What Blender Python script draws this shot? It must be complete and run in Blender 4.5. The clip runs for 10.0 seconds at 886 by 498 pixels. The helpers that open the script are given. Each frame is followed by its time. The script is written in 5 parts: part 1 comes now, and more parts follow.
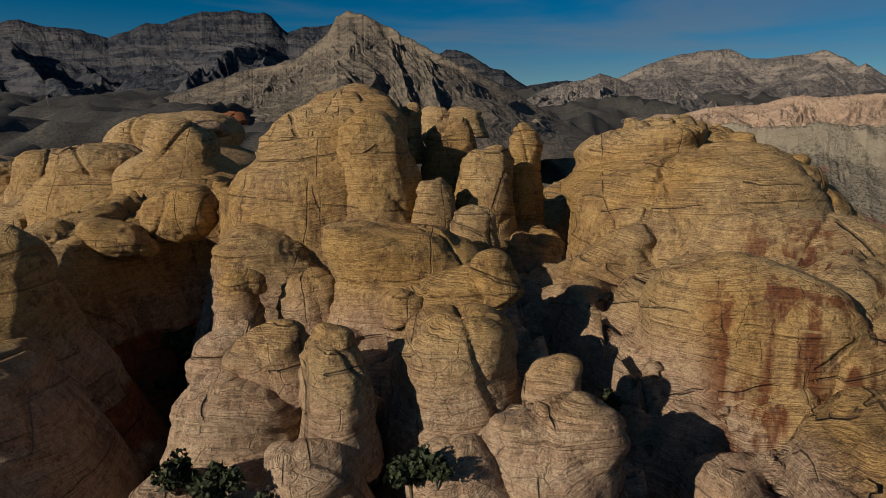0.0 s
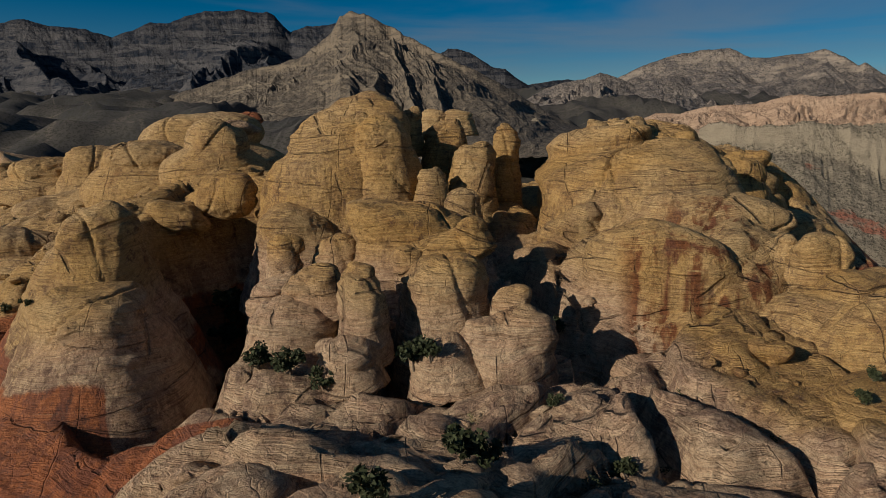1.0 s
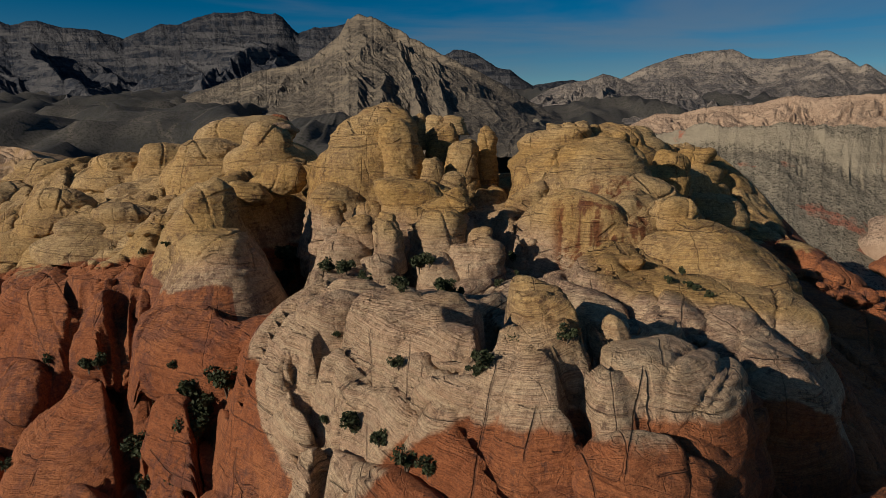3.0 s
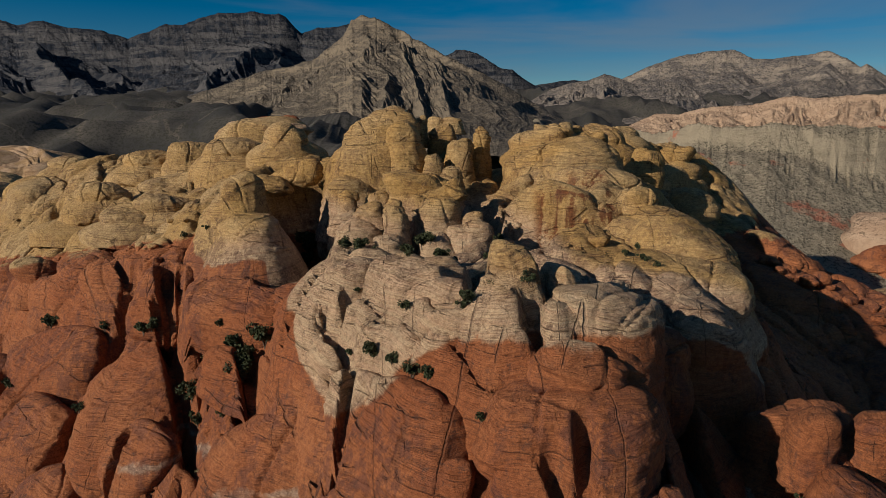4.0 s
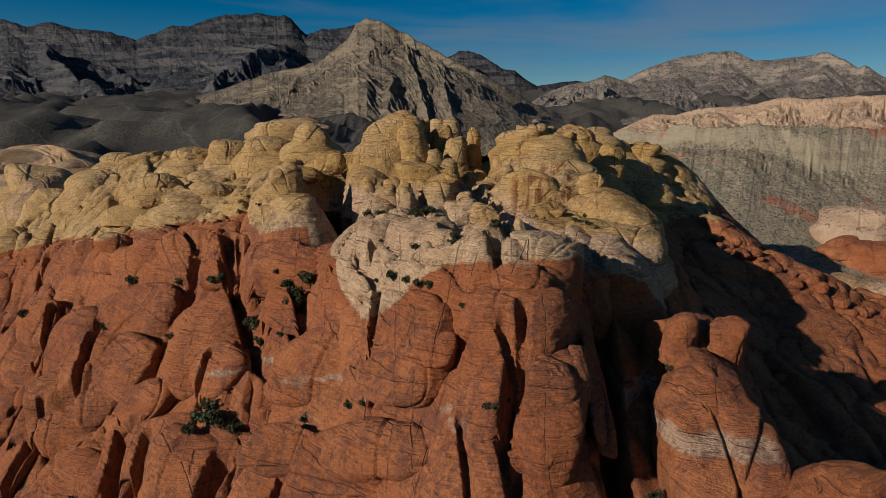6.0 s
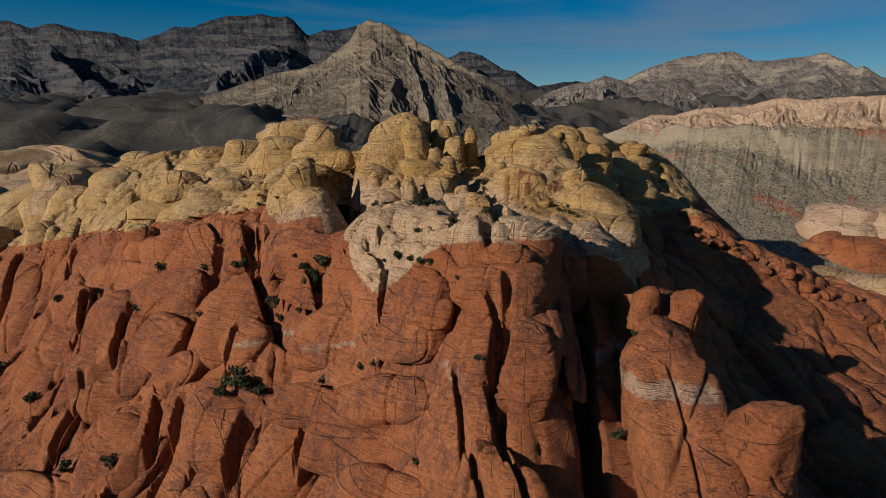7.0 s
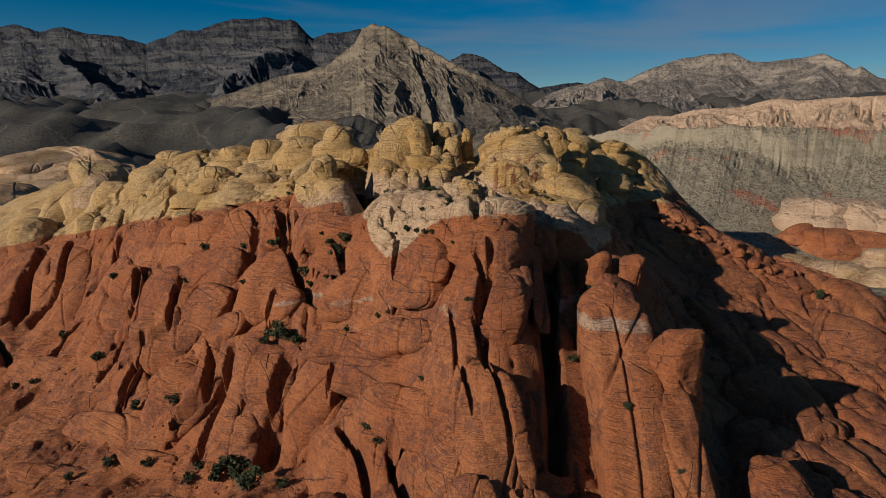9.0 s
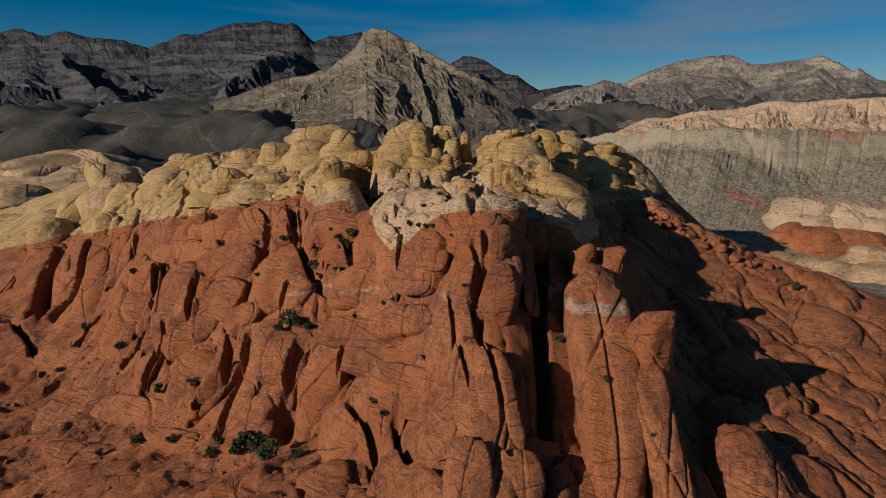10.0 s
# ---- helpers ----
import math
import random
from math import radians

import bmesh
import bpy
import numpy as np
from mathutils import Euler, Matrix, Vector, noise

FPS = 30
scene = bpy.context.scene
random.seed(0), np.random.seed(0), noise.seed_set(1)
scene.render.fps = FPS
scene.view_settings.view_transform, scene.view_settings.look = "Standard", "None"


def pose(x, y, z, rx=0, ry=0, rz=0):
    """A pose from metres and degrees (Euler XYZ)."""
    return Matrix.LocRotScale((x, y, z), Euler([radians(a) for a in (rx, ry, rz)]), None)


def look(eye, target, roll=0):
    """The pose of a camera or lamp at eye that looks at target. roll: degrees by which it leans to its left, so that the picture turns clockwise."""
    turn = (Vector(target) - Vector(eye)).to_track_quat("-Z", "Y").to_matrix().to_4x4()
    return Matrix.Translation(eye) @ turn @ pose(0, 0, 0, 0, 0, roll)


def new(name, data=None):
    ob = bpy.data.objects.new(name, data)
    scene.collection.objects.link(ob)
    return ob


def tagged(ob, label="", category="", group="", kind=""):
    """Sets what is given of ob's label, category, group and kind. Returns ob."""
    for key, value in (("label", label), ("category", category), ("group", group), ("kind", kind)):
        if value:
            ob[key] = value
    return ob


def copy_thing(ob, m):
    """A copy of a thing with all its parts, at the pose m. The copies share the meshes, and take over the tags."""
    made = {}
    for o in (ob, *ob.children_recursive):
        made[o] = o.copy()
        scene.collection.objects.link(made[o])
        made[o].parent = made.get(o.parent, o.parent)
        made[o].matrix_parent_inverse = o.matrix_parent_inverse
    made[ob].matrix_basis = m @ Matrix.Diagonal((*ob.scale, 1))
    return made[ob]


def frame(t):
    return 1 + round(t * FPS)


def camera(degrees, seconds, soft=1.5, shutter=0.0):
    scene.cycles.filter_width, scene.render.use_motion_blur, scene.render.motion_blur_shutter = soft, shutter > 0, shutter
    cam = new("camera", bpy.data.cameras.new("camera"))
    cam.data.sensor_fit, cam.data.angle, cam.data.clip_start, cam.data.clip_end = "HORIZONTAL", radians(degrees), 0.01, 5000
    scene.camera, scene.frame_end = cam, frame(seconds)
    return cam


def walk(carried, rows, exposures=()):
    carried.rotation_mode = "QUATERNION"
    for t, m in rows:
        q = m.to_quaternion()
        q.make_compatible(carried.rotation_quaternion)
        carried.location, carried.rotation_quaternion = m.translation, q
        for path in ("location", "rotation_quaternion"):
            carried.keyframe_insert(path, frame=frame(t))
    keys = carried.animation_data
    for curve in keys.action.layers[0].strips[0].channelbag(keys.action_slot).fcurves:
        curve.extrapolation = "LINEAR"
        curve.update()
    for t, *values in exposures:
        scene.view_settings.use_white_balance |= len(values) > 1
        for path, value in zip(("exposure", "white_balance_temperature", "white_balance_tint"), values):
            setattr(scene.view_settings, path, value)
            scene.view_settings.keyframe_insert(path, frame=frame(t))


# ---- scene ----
cam = camera(68.35, 10.0, soft=0.5)
METRES, EYE, TILT, LEAN, TURN = 250.0, 110.0, -10.14, 0.0, 0.0
ROWS = [
    (0.0, -0.0000, -0.0000, 0.0000, -0.000, -0.000, -0.000),
    (0.5, 0.0024, -0.0502, -0.0096, 0.068, -0.086, -0.016),
    (1.0, 0.0047, -0.1005, -0.0181, 0.170, -0.106, -0.031),
    (1.5, 0.0070, -0.1506, -0.0270, 0.300, -0.112, -0.036),
    (2.0, 0.0095, -0.2002, -0.0358, 0.432, -0.112, -0.063),
    (2.5, 0.0118, -0.2509, -0.0447, 0.541, -0.102, -0.114),
    (4.0, 0.0190, -0.4030, -0.0711, 0.868, -0.143, -0.265),
    (4.5, 0.0213, -0.4539, -0.0802, 0.957, -0.137, -0.287),
    (5.0, 0.0232, -0.5037, -0.0889, 1.037, -0.150, -0.355),
    (5.5, 0.0256, -0.5546, -0.0986, 1.089, -0.144, -0.368),
    (7.0, 0.0325, -0.7034, -0.1257, 1.240, -0.109, -0.340),
    (7.5, 0.0346, -0.7531, -0.1351, 1.299, -0.098, -0.336),
    (8.0, 0.0371, -0.8020, -0.1444, 1.366, -0.086, -0.304),
    (8.5, 0.0397, -0.8508, -0.1536, 1.430, -0.058, -0.265),
    (9.0, 0.0420, -0.8976, -0.1621, 1.499, -0.009, -0.235),
    (9.5, 0.0442, -0.9425, -0.1698, 1.561, 0.070, -0.155),
    (10.0, 0.0463, -0.9833, -0.1759, 1.591, 0.183, -0.108),
]
walk(cam, [(t, pose(0, 0, EYE, TILT, LEAN, TURN) @ pose(METRES * x, METRES * y, METRES * z, 90 + pitch, roll, yaw)) for t, x, y, z, yaw, pitch, roll in ROWS],
     exposures=[(0.0, -0.18), (1.5, -0.24), (2.5, -0.24), (4.0, -0.1), (5.5, -0.03), (7.5, 0.02), (10.0, 0.03)])

# ---- daylight: a low clear winter sun from behind the camera's left shoulder ----
SUN_ELEVATION, SUN_ROTATION = radians(21.0), radians(231.5)
SKY_STRENGTH, SUN_STRENGTH = 0.032, 4.45


def make_daylight():
    world = bpy.data.worlds.new("desert_sky")
    scene.world = world
    world.use_nodes = True
    nt = world.node_tree
    nt.nodes.clear()
    out = nt.nodes.new("ShaderNodeOutputWorld")
    bg = nt.nodes.new("ShaderNodeBackground")
    sky = nt.nodes.new("ShaderNodeTexSky")
    sky.sky_type, sky.sun_disc = "NISHITA", False
    sky.sun_elevation, sky.sun_rotation = SUN_ELEVATION, SUN_ROTATION
    sky.altitude, sky.air_density, sky.dust_density, sky.ozone_density = 1400, 1.0, 0.3, 2.5
    # thin drawn-out cirrus over the whole sky
    geo = nt.nodes.new("ShaderNodeTexCoord")
    mapping = nt.nodes.new("ShaderNodeMapping")
    mapping.inputs["Rotation"].default_value = (0.0, 0.09, 0.0)
    mapping.inputs["Scale"].default_value = (2.2, 2.2, 19.0)
    mapping.inputs["Location"].default_value = (0.62, 0.4, 0.55)
    nz = nt.nodes.new("ShaderNodeTexNoise")
    nz.inputs["Scale"].default_value, nz.inputs["Detail"].default_value = 1.0, 5.0
    nz.inputs["Roughness"].default_value, nz.inputs["Distortion"].default_value = 0.5, 0.5
    ramp = nt.nodes.new("ShaderNodeMapRange")
    ramp.interpolation_type = "SMOOTHSTEP"
    ramp.inputs["From Min"].default_value, ramp.inputs["From Max"].default_value = 0.43, 0.74
    ramp.inputs["To Max"].default_value = 0.4
    mix = nt.nodes.new("ShaderNodeMixRGB")
    mix.inputs["Color2"].default_value = (6.0, 6.3, 7.0, 1)
    sat = nt.nodes.new("ShaderNodeHueSaturation")
    sat.inputs["Saturation"].default_value = 1.65
    sat.inputs["Value"].default_value = 1.42
    link = nt.links.new
    link(geo.outputs["Generated"], mapping.inputs["Vector"])
    link(mapping.outputs["Vector"], nz.inputs["Vector"])
    link(nz.outputs["Fac"], ramp.inputs["Value"])
    link(ramp.outputs["Result"], mix.inputs["Fac"])
    link(sky.outputs["Color"], sat.inputs["Color"])
    link(sat.outputs["Color"], mix.inputs["Color1"])
    link(mix.outputs["Color"], bg.inputs["Color"])
    bg.inputs["Strength"].default_value = SKY_STRENGTH
    link(bg.outputs["Background"], out.inputs["Surface"])
    lamp = bpy.data.lights.new("sun", "SUN")
    lamp.energy, lamp.angle, lamp.color = SUN_STRENGTH, radians(0.53), (1.0, 0.89, 0.765)
    ob = new("sun", lamp)
    s = Vector((math.sin(SUN_ROTATION) * math.cos(SUN_ELEVATION), math.cos(SUN_ROTATION) * math.cos(SUN_ELEVATION), math.sin(SUN_ELEVATION)))
    ob.matrix_world = look(s * 900, (0, 0, 0))


make_daylight()

# ---- materials ----
class Nodes:
    """A short hand for building one material's nodes."""

    def __init__(self, name):
        self.mat = bpy.data.materials.new(name)
        self.mat.use_nodes = True
        self.nt = self.mat.node_tree
        self.bsdf = self.nt.nodes["Principled BSDF"]
        self.pos = self.nt.nodes.new("ShaderNodeNewGeometry").outputs["Position"]

    def plug(self, socket, value):
        if isinstance(value, bpy.types.NodeSocket):
            self.nt.links.new(value, socket)
        else:
            socket.default_value = value

    def math(self, op, a, b=0.0, clamp=False):
        n = self.nt.nodes.new("ShaderNodeMath")
        n.operation, n.use_clamp = op, clamp
        self.plug(n.inputs[0], a)
        self.plug(n.inputs[1], b)
        return n.outputs[0]

    def mapped(self, scale, rot=(0, 0, 0), vector=None):
        n = self.nt.nodes.new("ShaderNodeMapping")
        n.inputs["Scale"].default_value = scale
        n.inputs["Rotation"].default_value = [radians(a) for a in rot]
        self.plug(n.inputs["Vector"], vector or self.pos)
        return n.outputs[0]

    def noise(self, vector, scale, detail=4.0, rough=0.55, distortion=0.0):
        n = self.nt.nodes.new("ShaderNodeTexNoise")
        self.plug(n.inputs["Vector"], vector)
        n.inputs["Scale"].default_value, n.inputs["Detail"].default_value = scale, detail
        n.inputs["Roughness"].default_value, n.inputs["Distortion"].default_value = rough, distortion
        return n.outputs["Fac"]

    def edges(self, vector, scale, rand=1.0):
        n = self.nt.nodes.new("ShaderNodeTexVoronoi")
        n.feature = "DISTANCE_TO_EDGE"
        self.plug(n.inputs["Vector"], vector)
        n.inputs["Scale"].default_value, n.inputs["Randomness"].default_value = scale, rand
        return n.outputs["Distance"]

    def span(self, value, lo, hi, a=0.0, b=1.0):
        n = self.nt.nodes.new("ShaderNodeMapRange")
        n.interpolation_type = "SMOOTHSTEP"
        for key, v in (("Value", value), ("From Min", lo), ("From Max", hi), ("To Min", a), ("To Max", b)):
            self.plug(n.inputs[key], v)
        return n.outputs["Result"]

    def mix(self, fac, a, b, kind="MIX"):
        n = self.nt.nodes.new("ShaderNodeMixRGB")
        n.blend_type = kind
        self.plug(n.inputs["Fac"], fac)
        for s, v in ((n.inputs["Color1"], a), (n.inputs["Color2"], b)):
            self.plug(s, (*v, 1) if isinstance(v, tuple) else v)
        return n.outputs["Color"]

    def xyz(self, vector=None):
        n = self.nt.nodes.new("ShaderNodeSeparateXYZ")
        self.plug(n.inputs[0], vector or self.pos)
        return n.outputs

    def warp(self, vector, scale, amount):
        """The vector, pushed about by a noise."""
        n = self.nt.nodes.new("ShaderNodeTexNoise")
        self.plug(n.inputs["Vector"], vector)
        n.inputs["Scale"].default_value, n.inputs["Detail"].default_value = scale, 2.0
        v = self.nt.nodes.new("ShaderNodeVectorMath")
        v.operation = "MULTIPLY_ADD"
        self.plug(v.inputs[0], n.outputs["Color"])
        v.inputs[1].default_value = (amount,) * 3
        self.plug(v.inputs[2], vector)
        return v.outputs[0]

    def finish(self, color, rough, height=None, distance=0.3, strength=1.0):
        self.plug(self.bsdf.inputs["Base Color"], color)
        self.plug(self.bsdf.inputs["Roughness"], rough)
        self.bsdf.inputs["Specular IOR Level"].default_value = 0.25
        if height is not None:
            b = self.nt.nodes.new("ShaderNodeBump")
            b.inputs["Distance"].default_value, b.inputs["Strength"].default_value = distance, strength
            self.plug(b.inputs["Height"], height)
            self.plug(self.bsdf.inputs["Normal"], b.outputs["Normal"])
        return self.mat


RED, RED_DARK, RUST = (0.326, 0.112, 0.044), (0.15, 0.056, 0.04), (0.392, 0.151, 0.063)
CREAM, PINK, OCHRE, GOLD = (0.54, 0.40, 0.255), (0.525, 0.36, 0.23), (0.48, 0.302, 0.108), (0.53, 0.37, 0.175)


def sandstone(name, only=None):
    """Aztec sandstone: red below the contact, cream and pink just above it, ochre higher up. only: one of those colours alone."""
    n = Nodes(name)
    x, y, z = n.xyz()
    big = n.noise(n.pos, 0.035, 3.0)
    mid = n.noise(n.pos, 0.16, 5.0, 0.6)
    fine = n.noise(n.pos, 1.3, 6.0, 0.65)
    # beds: thin tilted layers, set by set
    sets = n.warp(n.pos, 0.03, 13.0)
    bed_v = n.mapped((0.03, 0.03, 1.0), (7, -9, 0), sets)
    beds = n.noise(bed_v, 1.1, 4.0, 0.7)
    thin = n.noise(bed_v, 4.2, 3.0, 0.6)
    hair = n.noise(n.mapped((0.05, 0.05, 1.0), (7, -9, 0), sets), 9.0, 4.0, 0.7)
    grain = n.noise(n.mapped((1, 1, 1.5)), 4.5, 6.0, 0.78)
    # joints: long thin broken cracks in two directions, and patches of finer weathering
    crack_v = n.warp(n.pos, 0.2, 0.9)
    one = n.edges(n.mapped((1.0, 0.16, 0.16), (6, 20, 35), crack_v), 0.07)
    two = n.edges(n.mapped((1.0, 0.2, 0.12), (-12, 8, -40), crack_v), 0.055)
    flat = n.edges(n.mapped((0.1, 0.1, 1.0), (9, -12, 0), crack_v), 0.11)
    broken = n.noise(n.pos, 0.09, 2.0)
    joint_line = n.math("MAXIMUM", n.span(one, 0.0015, 0.006), n.span(broken, 0.44, 0.48))
    joint_line = n.math("MULTIPLY", joint_line, n.math("MAXIMUM", n.span(two, 0.0015, 0.005), n.span(broken, 0.54, 0.50)))
    joint_line = n.math("MULTIPLY", joint_line, n.math("MAXIMUM", n.span(flat, 0.002, 0.008), n.span(mid, 0.50, 0.46)))
    net = n.edges(n.warp(n.mapped((1, 1, 1.6)), 0.5, 0.7), 0.3)
    net_line = n.math("MAXIMUM", n.span(net, 0.003, 0.022), n.span(mid, 0.47, 0.53))
    # where the red ends: the contact dips to the left and sags in one tongue
    dip = n.math("MULTIPLY", n.math("MINIMUM", n.math("ADD", x, 55.0), 0.0), 0.21)
    sag = n.math("MULTIPLY", n.math("POWER", 2.718, n.math("MULTIPLY", n.math("ADD", n.math("POWER", n.math("DIVIDE", n.math("ADD", x, 15.0), 14.0), 2.0),
                 n.math("POWER", n.math("DIVIDE", n.math("ADD", y, 5.0), 26.0), 2.0)), -1.0)), -17.0)
    dip = n.math("ADD", dip, n.math("MULTIPLY", n.math("MINIMUM", n.math("MAXIMUM", n.math("SUBTRACT", x, 33.0), 0.0), 40.0), -0.35))
    contact = n.math("ADD", n.math("ADD", dip, sag), 83.5)
    above = n.math("SUBTRACT", z, contact)
    above = n.math("ADD", above, n.math("MULTIPLY", n.math("SUBTRACT", mid, 0.5), 5.0))
    red = n.mix(n.span(big, 0.35, 0.65), RED, RUST)
    red = n.mix(n.math("MULTIPLY", n.span(mid, 0.56, 0.72), 0.45), red, RED_DARK)
    pale_stripe = n.math("MULTIPLY", n.span(beds, 0.66, 0.74), n.span(big, 0.52, 0.62))
    red = n.mix(n.math("MULTIPLY", pale_stripe, 0.5), red, PINK)
    # two pale beds that cross the red face
    bed_z = n.math("ADD", n.math("MULTIPLY", n.math("MINIMUM", x, 8.0), 0.21), 56.0)
    off_bed = n.math("ABSOLUTE", n.math("ADD", n.math("SUBTRACT", z, bed_z), n.math("MULTIPLY", n.math("SUBTRACT", mid, 0.5), 6.0)))
    thin_bed = n.math("MULTIPLY", n.span(off_bed, 0.2, 1.1, 1.0, 0.0), n.span(broken, 0.42, 0.52))
    thin_bed = n.math("MULTIPLY", thin_bed, n.math("MULTIPLY", n.span(x, -70.0, -60.0), n.span(x, 12.0, 4.0)))
    thick = n.math("ABSOLUTE", n.math("ADD", n.math("SUBTRACT", z, 54.0), n.math("MULTIPLY", n.math("SUBTRACT", mid, 0.5), 3.0)))
    thick = n.math("MULTIPLY", n.span(thick, 1.1, 1.6, 1.0, 0.0), n.math("MULTIPLY", n.span(x, 40.0, 44.0), n.span(x, 66.0, 64.0)))
    red = n.mix(n.math("MULTIPLY", n.math("MAXIMUM", thin_bed, thick), 0.85), red, (0.46, 0.335, 0.24))
    white = n.mix(n.span(beds, 0.38, 0.62), CREAM, PINK)
    gold = n.mix(n.span(big, 0.38, 0.62), OCHRE, GOLD)
    gold = n.mix(n.span(x, -45.0, -95.0, 0.0, 0.22), gold, (0.57, 0.435, 0.25))
    gold = n.mix(n.math("MULTIPLY", n.span(mid, 0.60, 0.75), 0.5), gold, (0.27, 0.12, 0.05))
    east = n.math("MULTIPLY", n.span(x, 22.0, 34.0, 0.0, 9.0), n.span(y, 22.0, 34.0))
    upper = n.mix(n.span(n.math("ADD", n.math("ADD", n.math("ADD", above, sag), east), n.math("ADD", n.math("MULTIPLY", big, 10.0), n.math("MULTIPLY", n.math("MINIMUM", n.math("MAXIMUM", n.math("SUBTRACT", -33.0, x), 0.0), 30.0), 0.4))), 8.0, 15.0), white, gold)
    # rust-coloured streaks that water has drawn down one steep ochre wall
    wall = n.math("MULTIPLY", n.math("MULTIPLY", n.span(x, 24.0, 27.0), n.span(x, 47.0, 44.0)), n.math("MULTIPLY", n.span(y, 80.0, 74.0), n.span(y, 50.0, 55.0)))
    streak = n.span(n.noise(n.mapped((1.0, 1.0, 0.07)), 0.42, 4.0, 0.6), 0.45, 0.58)
    steep = n.span(n.xyz(n.nt.nodes.new("ShaderNodeNewGeometry").outputs["True Normal"])[2], 0.85, 0.65)
    upper = n.mix(n.math("MULTIPLY", n.math("MULTIPLY", wall, steep), n.math("MULTIPLY", streak, 0.95)), upper, (0.20, 0.072, 0.028))
    if only == "red":
        col = red
    elif only == "cream":
        col = n.mix(n.span(big, 0.4, 0.6), white, (0.40, 0.27, 0.14))
    else:
        deeper = n.math("MULTIPLY", n.span(y, 36.0, 47.0, 0.0, 22.0), n.math("MULTIPLY", n.span(x, -42.0, -33.0), n.span(x, 56.0, 46.0)))
        ledge_top = n.math("MULTIPLY", n.span(y, 0.0, 12.0, 0.0, 9.0), n.math("MULTIPLY", n.span(x, -24.0, -14.0), n.span(x, 75.0, 60.0)))
        foot = n.math("MULTIPLY", n.span(y, 42.0, 52.0, 0.0, 6.0), n.math("MULTIPLY", n.span(x, -68.0, -58.0), n.span(x, -30.0, -34.0)))
        deeper = n.math("MAXIMUM", foot, n.math("MAXIMUM", deeper, ledge_top))
        col = n.mix(n.span(n.math("ADD", above, deeper), -0.5, 0.5), red, upper)
    col = n.mix(n.math("MULTIPLY", n.span(thin, 0.46, 0.60), 0.4), col, (0.72, 0.64, 0.58), "MULTIPLY")
    ledge = n.span(n.math("ABSOLUTE", n.math("SUBTRACT", beds, 0.5)), 0.0, 0.022, 1.0, 0.0)
    col = n.mix(n.math("MULTIPLY", n.math("MULTIPLY", ledge, n.span(mid, 0.40, 0.55)), 0.5), col, (0.075, 0.045, 0.033))
    # desert varnish and lichen in dark blotches, grit in the grain
    cluster = n.span(n.noise(n.mapped((1, 1, 0.6)), 0.055, 4.0, 0.6), 0.45, 0.56)
    mottle = n.span(n.noise(n.mapped((1, 1, 0.6)), 0.42, 6.0, 0.75), 0.46, 0.54)
    varnish = n.math("MULTIPLY", n.math("MULTIPLY", cluster, mottle), n.span(above, 0.0, 1.0, 0.5, 0.3))
    col = n.mix(varnish, col, (0.10, 0.046, 0.044))
    col = n.mix(n.span(fine, 0.36, 0.56, 0.5, 0.0), col, (0.5, 0.44, 0.40), "MULTIPLY")
    col = n.mix(n.math("MULTIPLY", n.math("MULTIPLY", n.span(hair, 0.50, 0.60), n.span(mid, 0.35, 0.6)), 0.5), col, (0.55, 0.46, 0.42), "MULTIPLY")
    col = n.mix(n.span(grain, 0.34, 0.50, 0.6, 0.0), col, (0.42, 0.36, 0.33), "MULTIPLY")
    col = n.mix(n.span(grain, 0.46, 0.64, 0.0, 0.75), col, (1.4, 1.36, 1.3), "MULTIPLY")
    # pits and dark lichen specks
    specks = n.noise(n.mapped((1, 1, 0.7)), 0.75, 6.0, 0.8)
    col = n.mix(n.math("MULTIPLY", n.span(specks, 0.55, 0.61), n.span(mid, 0.38, 0.6, 0.2, 0.65)), col, (0.085, 0.046, 0.036))
    col = n.mix(n.math("MULTIPLY", n.math("SUBTRACT", 1.0, n.math("MULTIPLY", joint_line, n.math("ADD", n.math("MULTIPLY", net_line, 0.5), 0.5))), 0.34), col, (0.07, 0.04, 0.03))
    h = n.math("ADD", n.math("MULTIPLY", beds, 1.1), n.math("MULTIPLY", thin, 0.4))
    h = n.math("ADD", h, n.math("ADD", n.math("MULTIPLY", fine, 0.6), n.math("MULTIPLY", specks, -0.7)))
    h = n.math("ADD", h, n.math("ADD", n.math("MULTIPLY", hair, 0.16), n.math("MULTIPLY", grain, 0.12)))
    h = n.math("ADD", h, n.math("MULTIPLY", joint_line, 0.8))
    h = n.math("ADD", h, n.math("MULTIPLY", net_line, 0.15))
    return n.finish(col, 0.92, h, 0.75)


